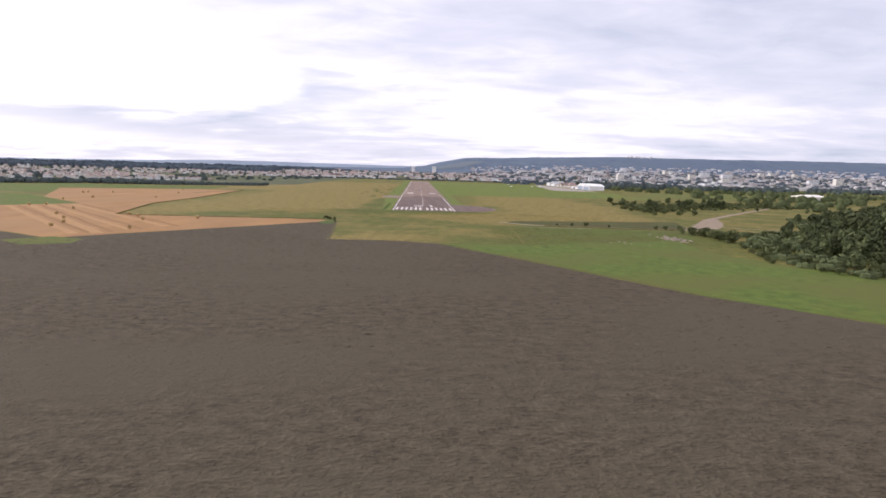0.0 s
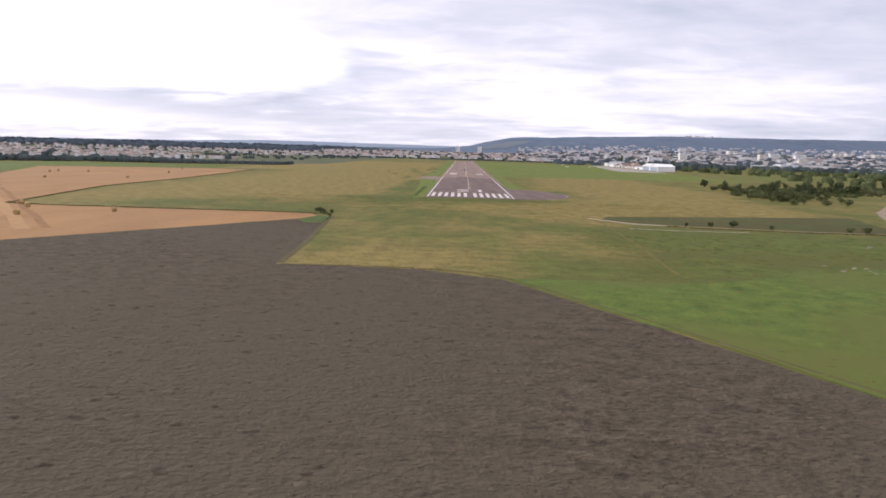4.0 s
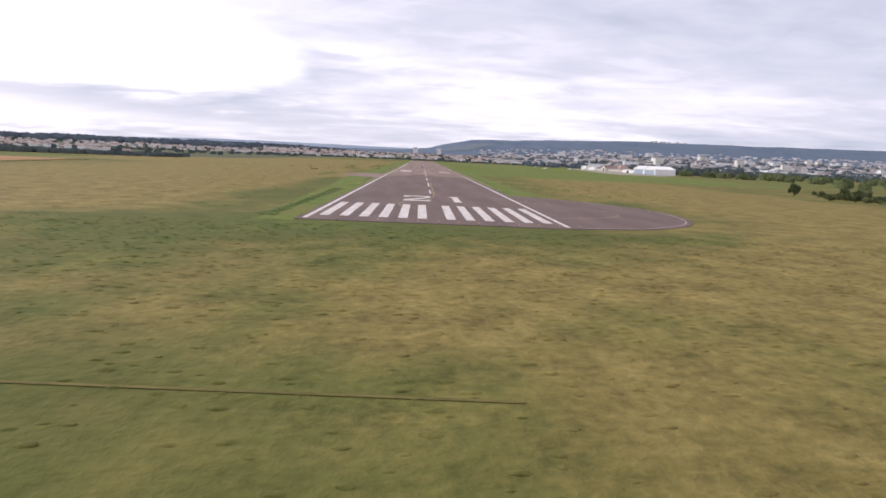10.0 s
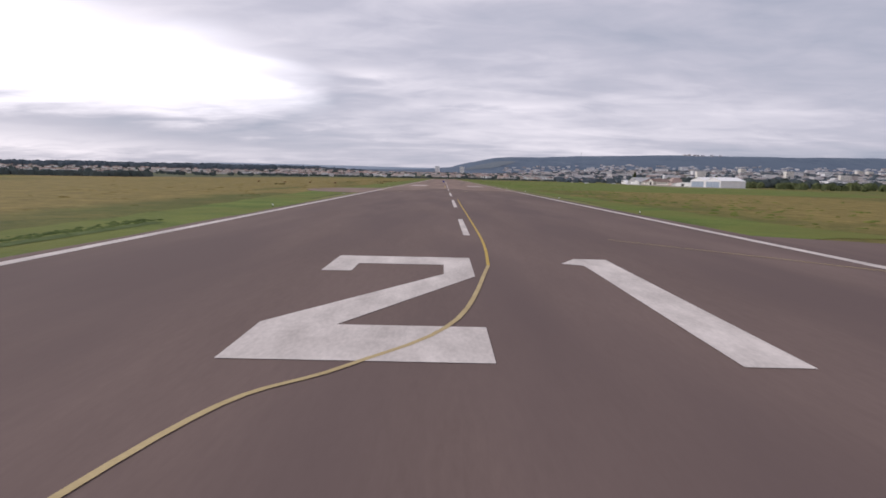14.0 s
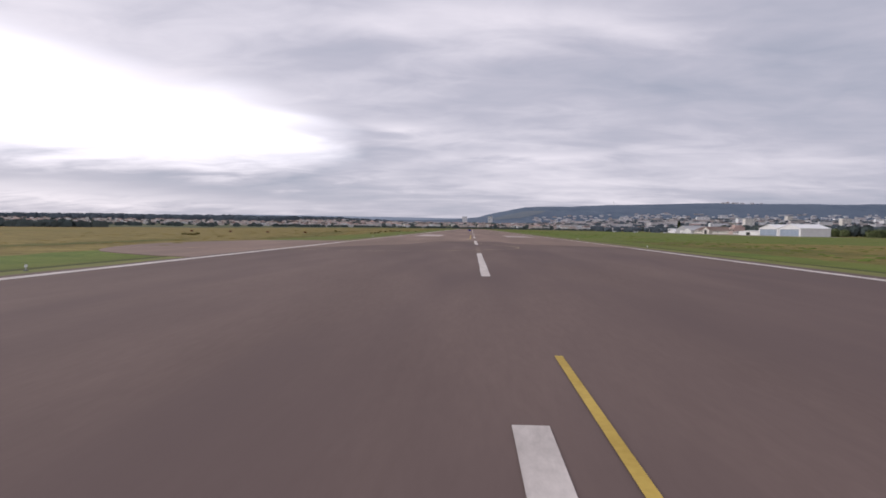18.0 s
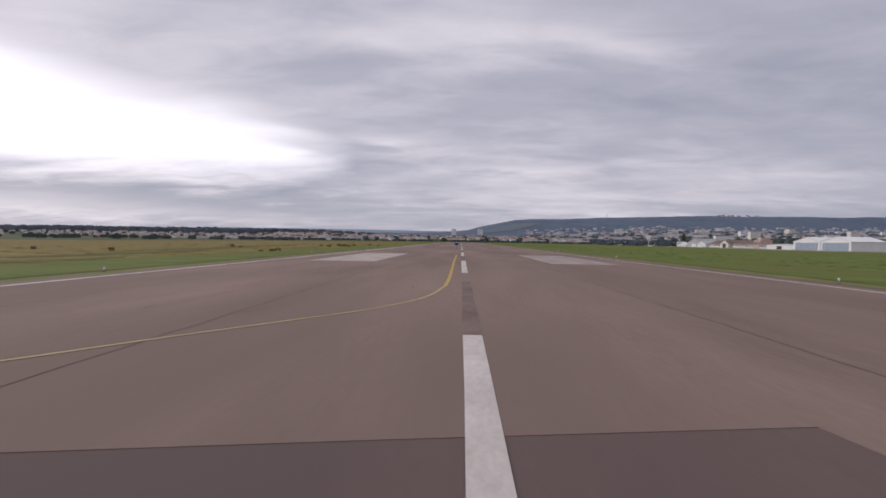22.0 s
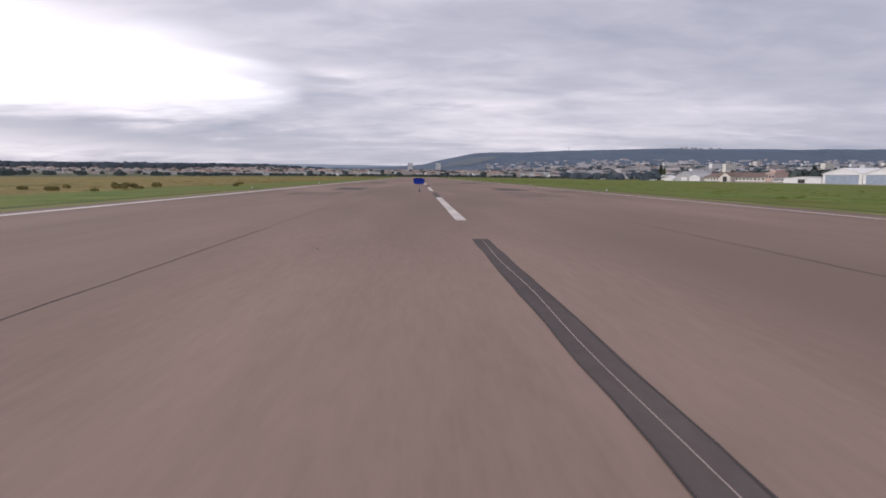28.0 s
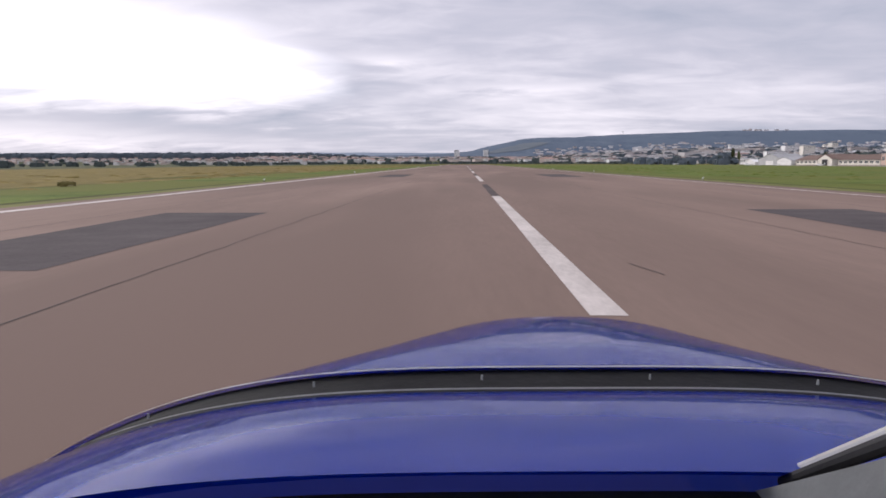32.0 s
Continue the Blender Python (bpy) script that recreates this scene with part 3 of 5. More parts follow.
ribbon("dirt_track", smooth_line([(206, 2), (226, 28), (262, 77), (325, 160), (417, 279)], 8), 5.0, DIRT, 0.064, "pale dirt track across rough ground", "track")
ribbon("field_path_branch", smooth_line([(50, -114.4), (63, -115), (90, -112)]), 1.1, PALE, 0.085, "thin pale path along the field", "path")
ribbon("field_baulk", smooth_line([(43.4, -92), (44.0, -103), (43.4, -120), (42.6, -140), (41.4, -160), (40.2, -174), (38.5, -196)]), 0.9, TRODDEN, 0.08, "strip of trodden grass between fields", "path")
ribbon("plough_margin", smooth_line([(-51, -101), (-48.2, -108), (-47.3, -121), (-45.9, -134), (-44.5, -148), (-42.7, -165), (-40.6, -196)], 6), 1.4, BANK, 0.062, "dry grass margin along the ploughed field", "path")
ribbon("plough_margin", smooth_line([(-40, -196.6), (-12, -197), (3.5, -203.6), (19, -226), (65, -297)], 10), 0.5, BANK, 0.078, "dry grass margin along the ploughed field", "path")
flat_patch("weedy_corner", ragged([(-57, -117), (-54, -107), (-49.4, -105), (-48.2, -112), (-48.2, -125), (-52, -128), (-56, -122)], 2, 0.6, 19), RANK, 0.072, "dark green weeds between stubble and ploughed soil", "grass")
ribbon("field_boundary", smooth_line([(-56, -98.6), (-70, -97), (-100, -97.5), (-156, -97), (-171, -94)], 8), 1.1, BANK, 0.07, "dark weedy bank along the stubble", "bank")
ribbon("field_boundary", smooth_line([(-171, -94), (-194, 10), (-195, 106), (-210, 296)], 8), 1.3, BANK, 0.07, "dark weedy bank along the stubble", "bank")
ribbon("field_boundary", smooth_line([(-232, 200), (-222, 240), (-208, 292)], 8), 4.0, BANK, 0.075, "dark weedy bank along the stubble", "bank")
ribbon("dirt_branch", smooth_line([(178, -64), (190, -68.5), (205, -74), (240, -80)]), 2.4, DIRT, 0.064, "pale dirt side track", "track")

ROW = material("bare_stubble_row", (0.20, 0.105, 0.046), (0.30, 0.165, 0.074), 0.3, 2.5, 0.95, 0.5, lumps=0.05, spec=0.1)
SWATH = material("straw_swath", (0.31, 0.178, 0.083), (0.43, 0.255, 0.12), 0.3, 2.5, 0.95, 0.5, lumps=0.1, spec=0.1)
for k, (a, b) in enumerate((((-259, -48), (-139, -198)), ((-252, -37), (-132, -193)), ((-246, -29), (-127, -177)), ((-231, -25), (-118, -160)))):
    pts = [(a[0] + (b[0] - a[0]) * i / 24 + 0.4 * math.sin(i * 0.9 + k), a[1] + (b[1] - a[1]) * i / 24) for i in range(25)]
    ribbon("straw_swath", [p for p in pts if p[1] > 3 + np.interp(p[0], (-420, -300, -215, -140, -57), (-70, -119, -164, -213, -117))], 3.6 + 0.8 * math.sin(k * 2.1), SWATH, 0.075, "pale band of cut straw on the stubble", "straw")
    ribbon("bare_row", [(x + 4.2, y + 3.4) for x, y in pts if y + 3.4 > 3 + np.interp(x + 4.2, (-420, -300, -215, -140, -57), (-70, -119, -164, -213, -117))], 2.2, ROW, 0.072, "darker bare row between bands of straw", "straw")

ribbon("grass_furrow", smooth_line([(-31, 4), (-29.3, 12), (-28.6, 36), (-27.6, 62), (-26.8, 90)]), 1.5, RANK, 0.06, "dark furrow in the grass beside the runway", "furrow")
for pts in ([(-78, -71), (-60, -73), (-44, -74)], [(-30, -75.5), (-14, -76), (2, -76.5)], [(-66, -81), (-52, -80.6)]):
    ribbon("wheel_track", smooth_line(pts), 0.3, TRODDEN, 0.04, "faint worn wheel track across the meadow", "track")

# ---- runway ----
flat_patch("runway", ragged([(-23.4, -1.8), (24.2, -2.0), (23.3, 1400), (-23.3, 1400)], 2.5, 0.22, 13), ASPHALT, 0.09, "dark purplish-brown asphalt runway", "runway")
flat_patch("runway_worn_section", ragged([(-23.2, 214), (-16, 230), (-10.5, 241), (-8.2, 258), (-7, 264), (4.5, 266), (6.5, 253), (12, 247), (23.2, 238), (23.2, 1398), (-23.2, 1398)], 5, 0.15, 14),
           CONCRETE, 0.10, "lighter worn pinkish-brown runway surface", "runway")
flat_patch("turning_pad", smooth_line([(22.9, 88), (38, 79), (50, 66), (56.5, 47), (53, 22), (40, 5), (22.9, -2)], 5), ASPHALT, 0.08, "rounded asphalt turning pad beside the threshold", "pad")
flat_patch("taxiway", smooth_line([(-23.1, 196), (-29, 199), (-37.5, 207), (-43, 225), (-42, 243), (-36, 256), (-23.1, 262)], 4), CONCRETE, 0.08, "pale concrete taxiway mouth", "taxiway")
PAINT_Z = 0.106


def paint(name, pts, mat, label):
    return flat_patch(name, pts, mat, PAINT_Z, label, "marking", False)


def rect(x0, y0, x1, y1):
    return [(x0, y0), (x1, y0), (x1, y1), (x0, y1)]


for side in (-1, 1):
    if side < 0:
        ribbon("edge_line", [(-22.07, y) for y in (0, 20, 60, 150, 250)], 0.8, PAINT, PAINT_Z, "long white painted runway edge line")
        ribbon("edge_line", [(x, y) for x, y in ((-22.2, 250.2), (-21.9, 300), (-21.6, 350), (-21.6, 396))], 0.42, PAINT, PAINT_Z, "narrow worn runway edge line")
        ribbon("edge_line", [(-21.5, y) for y in (396.2, 480, 700, 1000, 1350)], 0.75, PAINT, PAINT_Z, "long white painted runway edge line")
    else:
        ribbon("edge_line", [(22.07, y) for y in (0, 20, 60, 150, 236)], 0.8, PAINT, PAINT_Z, "long white painted runway edge line")
        ribbon("edge_line", [(x, y) for x, y in ((22.2, 236.2), (21.9, 300), (21.5, 350), (21.5, 480), (21.5, 700), (21.5, 1350))], 0.3, PAINT, PAINT_Z, "long faded pale runway edge line")
    for k in range(6):
        x = side * (2.58 + 3.43 * k)
        paint("threshold_stripe", ragged(rect(x - 0.84, 5.7, x + 0.84, 36.8), 4, 0.03, k + 20), PAINT, "white painted threshold stripe")
paint("numeral_two", [(-7.2, 49.3), (-0.5, 49.3), (-0.5, 52.9), (-4.9, 52.9), (-0.35, 62.4), (-0.35, 68.8), (-7.4, 68.8), (-7.4, 63.4), (-6.0, 63.4), (-6.0, 65.9),
      (-1.75, 65.9), (-1.75, 62.9), (-7.2, 53.1)], PAINT, "white painted runway numeral 2")
paint("numeral_one", [(5.45, 49.4), (7.2, 49.4), (7.2, 69.2), (5.45, 69.2), (4.4, 67.2), (5.45, 66.6)], PAINT, "white painted runway numeral 1")
DASHES = [(82.3, 100.4), (126.4, 155.4), (180.8, 211.2), (244.2, 273.6), (305.2, 334.4), (359.6, 390.4), (419.8, 450.4), (476.2, 505.8)] + [(536.2 + 58.4 * k, 565.8 + 58.4 * k) for k in range(13)]
for i, (a, b) in enumerate(DASHES):
    paint("centre_dash", ragged(rect(-0.25, a, 0.25, b), 5, 0.015, i + 40), PAINT, "white painted centre line dash")
    if i > 1:
        paint("tar_strip", ragged(rect(-0.26, b + 0.3, 0.26, b + (17 if i == 6 else 21)), 3, 0.03, i + 70), SMUDGE if i < 5 else TAR_FAINT, "faded tar strip between centre dashes")
paint("aiming_mark", ragged(rect(-17.6, 328, -10.0, 371.5), 4, 0.08, 61), AIM, "large white aiming point block")
paint("aiming_mark", ragged(rect(9.9, 327.5, 17.4, 369), 4, 0.08, 62), WORN, "large faded white aiming point block")
for x0, y0, x1, y1, m, say in ((-14.1, 479.5, -9.9, 493.4, TAR, "dark rectangular tar repair"), (9.9, 480.2, 14.3, 494.8, TAR, "dark rectangular tar repair"),
                               (-16, 455, -10.4, 466.5, SMUDGE, "faded rectangular repair"), (8.4, 454.2, 13.4, 470.5, SMUDGE, "faded rectangular repair"),
                               (15.2, 471, 21.0, 482, SMUDGE, "faded rectangular repair"), (-15, 560, -10.8, 580, TAR, "dark rectangular tar repair"), (10.2, 556, 15, 578, TAR, "dark rectangular tar repair")):
    paint("tar_patch", ragged(rect(x0, y0, x1, y1), 3, 0.06, int(x0 + y0)), m, say)
for y0, y1 in ((392, 412), (452, 467)):
    ribbon("paint_trace", [(0.03 * math.sin(y * 0.8), y) for y in range(y0, y1)], 0.018, WORN, PAINT_Z + 0.003, "thin trace of old paint along the tar strip")
    for x in (-0.25, 0.24):
        ribbon("tar_seam", [(x + 0.02 * math.sin(y * 1.7 + x), y) for y in range(y0, y1)], 0.025, CRACK, PAINT_Z + 0.003, "dark cracked seam along the tar strip", "joint")
ribbon("taxi_line_entry", smooth_line([(-3.0, 27), (-6.4, 31), (-7.8, 36), (-7.3, 41), (-6, 46.3), (-4, 48.9), (-1.3, 54), (0.5, 66)]), 0.17, FADED_YELLOW, PAINT_Z + 0.004, "thin faded yellow taxi line")
ribbon("taxi_line_entry", smooth_line([(0.5, 66.1), (0.85, 74), (1.0, 85), (1.0, 120), (1.0, 160)]), 0.17, YELLOW, PAINT_Z + 0.004, "thin yellow painted taxi line")
ribbon("taxi_line_exit", smooth_line([(-41, 216), (-26, 214.6), (-15, 214.3), (-8.9, 214.6), (-2, 218.5), (3.4, 224.6), (5.5, 230.5), (5.2, 236.5), (3.1, 243), (0.2, 252), (-0.5, 258)]), 0.17, FADED_YELLOW, PAINT_Z + 0.004, "thin faded yellow taxi line")
ribbon("taxi_line_exit", smooth_line([(-22, 257), (-17, 260), (-12.7, 264.1), (-9.6, 268.4), (-7.5, 272.2), (-5.4, 275.8), (-3.4, 279.4), (-1.8, 284.3), (-1.15, 291)]), 0.15, FADED_YELLOW, PAINT_Z + 0.004, "thin faded yellow taxi line")
ribbon("taxi_line_exit", smooth_line([(-1.14, 291.1), (-1.05, 300), (-1.1, 330), (-1.05, 366)]), 0.22, YELLOW, PAINT_Z + 0.004, "thin yellow painted taxi line")
ribbon("pad_edge_line", smooth_line([(25, -0.2), (39.4, 6.2), (51.8, 22.6), (55.2, 47), (49.0, 65), (37.4, 77.6)]), 0.3, WORN, PAINT_Z, "pale edge line round the turning pad")
ribbon("pad_line", smooth_line([(23.4, 17), (31.4, 19.5), (37.5, 25.8), (40.4, 31.5), (40.8, 37.3), (39, 41.8), (33.7, 46.5), (29, 53), (21, 67), (10.4, 81)]), 0.15, FADED_YELLOW, PAINT_Z + 0.004, "thin yellow line on the turning pad")
for side in (-1, 1):
    pts = [(side * 7.65 + 0.09 * noise.noise((y * 0.5, side, 0)) + 0.06 * noise.noise((y * 1.3, side, 3)), y) for y in np.arange(262, 900, 0.8)]
    ribbon("paving_joint", pts, 0.032, CRACK, PAINT_Z, "dark tar joint between paving lanes", "joint")
    ribbon("paving_joint", [(side * 15.8 + 0.06 * noise.noise((y * 0.4, side, 6)), y) for y in np.arange(270, 900, 1.1)], 0.035, TAR, PAINT_Z, "faint tar joint between paving lanes", "joint")
    for k, (x, y, n) in enumerate(((11.5, 300, 34), (18.3, 430, 50), (12.4, 505, 34), (13.2, 405, 22))):
        ribbon("paving_crack", [(side * x + 0.10 * noise.noise((t * 0.3, k, side)) + 0.05 * noise.noise((t * 2, k, 9)), y + side * 9 + t) for t in np.arange(0, n, 0.7)], 0.02, TAR, PAINT_Z, "thin crack along the runway surface", "crack")
rnd = random.Random(5)
for i in range(26):
    x, y, a = rnd.uniform(-9, 9), rnd.uniform(200, 560), rnd.uniform(-0.3, 0.3)
    n = rnd.uniform(0.5, 1.5)
    x += 1.2 if x > 0 else -2.2
    ribbon("tyre_scuff", [(x + a * k * n / 4, y + k * n / 4) for k in range(5)], 0.035, TAR, PAINT_Z + 0.002, "short dark tyre scuff", "scuff")

# ---- lights along the threshold and edges ----
def field_light(m, name="runway_light"):
    ob = thing(name, "small amber runway light on a short post", "runway light", "runway lights", at=m)
    part("base", tube((0, 0, 0), (0, 0, 0.05), 0.16, 0.13, 10), DARK, ob)
    part("post", tube((0, 0, 0.05), (0, 0, 0.22), 0.03, 0.03, 6), STEEL, ob)
    part("lens", tube((0, 0, 0.22), (0, 0, 0.36), 0.09, 0.06, 10), LAMP_AMBER, ob, "amber lens")
    return ob


light = field_light(pose(-23.4, -0.6, 0.03))
for i in range(1, 15):
    copy_thing(light, pose(-23.4 + i * 3.36, -0.6, 0.09))
edge = thing("edge_light", "small white runway edge light on a short post", "runway light", "runway edge lights", at=pose(-25, 60, 0.03))
part("base", tube((0, 0, 0), (0, 0, 0.05), 0.16, 0.13, 10), DARK, edge)
part("post", tube((0, 0, 0.05), (0, 0, 0.22), 0.03, 0.03, 6), STEEL, edge)
part("lens", tube((0, 0, 0.22), (0, 0, 0.36), 0.09, 0.06, 10), WHITE_WALL, edge, "white lens")
for side in (-1, 1):
    for y in range(60, 900, 60):
        if (side, y) not in ((-1, 60), (-1, 240)):
            copy_thing(edge, pose(side * 25, y, 0.03))


def marker_board(at):
    ob = thing("marker_board", "low dark red marker board standing in the grass", "marker board", "taxiway marker boards", at=at)
    part("panel", box(-0.5, -0.06, 0.2, 0.5, 0.06, 0.6, None, 0.02), BOARD_RED, ob)
    part("border", box(-0.56, -0.03, 0.15, 0.56, 0.03, 0.65, None, 0.02), DARK, ob)
    for x in (-0.45, 0.45):
        part("foot", tube((x, 0, 0), (x, 0, 0.24), 0.03, 0.03, 6), STEEL, ob)
    return ob


BOARD_RED = material("dull_red_board", (0.15, 0.045, 0.028), (0.24, 0.075, 0.04), 1.0, 9.0, 0.6, 0.0)
board = marker_board(pose(-97, 358, 0.03, 0, 0, -12))
for x in (-83.5, -70.5, -57.5):
    copy_thing(board, pose(x, 358, 0.03, 0, 0, -12))

# ---- trees and woods ----
def leafy(bm, centre, size, count, rnd, leaf):
    """Small leaf sprays over lumps that make up a crown."""
    lumps = [(Vector((rnd.gauss(0, 0.33), rnd.gauss(0, 0.33), rnd.uniform(-0.35, 0.42))), rnd.uniform(0.3, 0.55)) for _ in range(9)]
    for _ in range(count):
        c, r = lumps[rnd.randrange(len(lumps))]
        d = Vector((rnd.gauss(0, 1), rnd.gauss(0, 1), rnd.gauss(0.15, 1))).normalized()
        p = centre + Vector(((c.x + d.x * r) * size[0], (c.y + d.y * r) * size[1], (c.z + d.z * r) * size[2]))
        q = (d + Vector((rnd.gauss(0, 0.5), rnd.gauss(0, 0.5), rnd.gauss(0, 0.5)))).to_track_quat("Z", "Y").to_matrix()
        s = leaf * rnd.uniform(0.6, 1.4)
        vs = [bm.verts.new(p + q @ Vector(o)) for o in ((-s, -s * 0.6, 0), (s * 0.3, -s, s * 0.3), (s, s * 0.5, 0), (-s * 0.4, s, -s * 0.25))]
        bm.faces.new(vs)
    return bm


def make_tree(kind, seed, height, spread, mat, label, at, group):
    rnd = random.Random(seed)
    ob = thing(kind, label, "tree" if kind == "tree" else "bush", group, at=at)
    trunk = tube((0, 0, -0.4), (rnd.uniform(-0.1, 0.1), 0, height * 0.45), height * 0.035, height * 0.018, 7)
    for k in range(4):
        a = k * 1.57 + rnd.uniform(-0.4, 0.4)
        tube((0, 0, height * rnd.uniform(0.25, 0.4)), (math.cos(a) * spread * 0.45, math.sin(a) * spread * 0.45, height * rnd.uniform(0.5, 0.7)), height * 0.013, height * 0.005, 5, trunk)
    part("trunk", trunk, BARK, ob)
    low = 0.52 if kind == "bush" else 0.60
    part("crown", leafy(bmesh.new(), Vector((0, 0, height * low)), (spread, spread, height * 0.62), 900, rnd, height * 0.05), mat, ob)
    return ob


TREES = [make_tree("tree", s, 9, 3.6, LEAF, "dark green leafy tree in a wood", pose(150 + 9 * s, -215 + 5 * s, land(150 + 9 * s, -200)), "wood trees") for s in range(4)]
BUSHES = [make_tree("bush", 10 + s, 4, 2.6, SCRUB, "rounded green scrub bush on rough grass", pose(185 + 12 * s, 70 + 8 * s, land(190, 0)), "scrub bushes") for s in range(4)]


def stand(source, x, y, s, rnd):
    m = pose(x, y, land(x, y), 0, 0, rnd.uniform(0, 360)) @ Matrix.Diagonal((s * rnd.uniform(0.9, 1.2), s * rnd.uniform(0.9, 1.2), s, 1))
    ob = copy_thing(source, m)
    ob.matrix_basis = m
    return ob


rnd = random.Random(11)
EDGE = [(-330, 175), (-265, 130), (-244, 124), (-233, 119), (-190, 133), (-154, 143), (-132, 140), (-120, 190), (-90, 222), (23, 279), (40, 300)]
for _ in range(400):                         # the wood east of the crop field
    y = rnd.uniform(-330, 40)
    x = float(np.interp(y, *zip(*EDGE))) + 150 * rnd.random() ** 1.2
    tall = min(1.0, max(0.0, (x - float(np.interp(y, *zip(*EDGE))) - 14) / 30))
    stand(TREES[rnd.randrange(4)] if rnd.random() < 0.15 + 0.6 * tall else BUSHES[rnd.randrange(4)], x, y, rnd.uniform(0.42, 0.70) + tall * (0.35 + 0.75 * rnd.random()), rnd)
for _ in range(190):                         # scrub band between meadow and hangars
    k = rnd.random()
    x, y = 206 + 250 * k + max(-8, rnd.gauss(0, 14)), 170 + 170 * k + rnd.gauss(0, 34)
    stand(BUSHES[rnd.randrange(4)] if rnd.random() < 0.86 else TREES[rnd.randrange(4)], x, y, rnd.uniform(0.5, 1.05), rnd)
for _ in range(36):                          # thicket nearer the track
    stand(BUSHES[rnd.randrange(4)], 204 + rnd.gauss(0, 14), 100 + rnd.gauss(0, 24), rnd.uniform(0.6, 1.4), rnd)
for x, y, s in ((-55, -96, 0.5), (-53, -98, 0.4), (-57, -93, 0.42), (-51, -95, 0.32), (83, -97, 0.45), (91, -96.5, 0.6), (104, -97, 0.35), (131, -98, 0.5), (136, -98, 0.6), (145, -97, 0.6), (139, -128, 1.2), (135, -124, 0.7), (142, -134, 1.3), (143, -141, 1.1), (143, -147, 1.3), (139, -156, 1.2), (140, -164, 1.5), (74, -98, 0.3), (-51, -101, 0.22), (-49.8, -105, 0.18), (-48.6, -111, 0.13), (-48, -117, 0.15), (-47.6, -124, 0.12)):
    stand(BUSHES[rnd.randrange(4)], x, y, s, rnd)


def clump_field(name, spots, mat, label, leaf_faces=26, category="woods", leaf=(0.35, 0.7)):
    """Far woods: uneven leafy clumps, joined, for what nobody could count."""
    rng = np.random.default_rng(len(spots))
    verts, faces, base = [], [], 0
    for x, y, r, h in spots:
        z = land(x, y)
        d = rng.normal(size=(leaf_faces, 3))
        d[:, 2] = np.abs(d[:, 2]) * 0.9 - 0.25
        d /= np.linalg.norm(d, axis=1)[:, None]
        c = np.c_[x + d[:, 0] * r, y + d[:, 1] * r, z + h * 0.5 + d[:, 2] * h * 0.5]
        s = r * rng.uniform(*leaf, (leaf_faces, 1))
        u = np.cross(d, rng.normal(size=(leaf_faces, 3)))
        u /= np.linalg.norm(u, axis=1)[:, None]
        v = np.cross(d, u)
        quad = np.stack([c - s * u - s * 0.7 * v, c + s * u - s * v * 0.8, c + s * 0.8 * u + s * v, c - s * 0.9 * u + s * 0.8 * v], 1)
        verts.append(quad.reshape(-1, 3))
        faces.append(np.arange(base, base + leaf_faces * 4).reshape(-1, 4))
        base += leaf_faces * 4
    me = bpy.data.meshes.new(name)
    me.from_pydata(np.concatenate(verts).tolist(), [], np.concatenate(faces).tolist())
    me.materials.append(mat)
    return tagged(new(name, me), label, category, kind="stuff")


def scatter(n, seed, fx, fy, r=(4, 8), h=(6, 11)):
    q = random.Random(seed)
    return [(fx(q), fy(q), q.uniform(*r), q.uniform(*h)) for _ in range(n)]


hedge = []
q = random.Random(3)
for i in range(620):
    x = -240 - 480 * q.random() ** 1.1
    d = abs(q.gauss(0, 14))
    hedge.append((x, hedge_y(x) + 4 + d, q.uniform(2.4, 4.6), (q.uniform(3.5, 6.5) + 0.05 * d) * (0.5 + 0.5 * ease(-290, -400, x))))
edges = []
for line in (((66, -103), (78, -105), (110, -105.5), (150, -101.5)), ((-51, -101), (-57, -98), (-70, -96.6), (-100, -97), (-156, -97), (-171, -94)), ((-171, -94), (-194, 10), (-195, 106), (-210, 296))):
    for a, b in zip(line, line[1:]):
        n = int(math.hypot(b[0] - a[0], b[1] - a[1]) / 0.4)
        edges += [(a[0] + (b[0] - a[0]) * i / n + q.gauss(0, 0.4), a[1] + (b[1] - a[1]) * i / n + q.gauss(0, 0.4), q.uniform(0.22, 0.48), q.uniform(0.06, 0.2)) for i in range(n)]
clump_field("field_edge_weeds", edges, BRAMBLE, "rough weeds along the field boundaries", 14, "weeds")
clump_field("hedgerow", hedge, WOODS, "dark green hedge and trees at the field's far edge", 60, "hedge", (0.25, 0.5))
town_x = lambda r: -225 - 1700 * r.random() ** 0.85
spots = []
for _ in range(760):
    x = town_x(q)
    y = hedge_y(max(x, -1000)) + 270 + 1650 * q.random() ** 1.5
    spots.append((x, y if in_west_town(x, y) else 1460 + 420 * q.random(), q.uniform(2.2, 5), q.uniform(3, 6.5)))
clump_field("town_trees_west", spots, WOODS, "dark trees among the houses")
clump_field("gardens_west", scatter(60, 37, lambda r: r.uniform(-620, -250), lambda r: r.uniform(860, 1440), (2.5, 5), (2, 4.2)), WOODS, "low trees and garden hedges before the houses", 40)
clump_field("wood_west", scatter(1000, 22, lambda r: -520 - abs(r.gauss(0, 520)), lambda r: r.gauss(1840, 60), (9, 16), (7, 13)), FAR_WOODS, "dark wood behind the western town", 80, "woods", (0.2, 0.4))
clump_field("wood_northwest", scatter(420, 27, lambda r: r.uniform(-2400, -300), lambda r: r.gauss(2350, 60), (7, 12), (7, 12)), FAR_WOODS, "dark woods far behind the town")
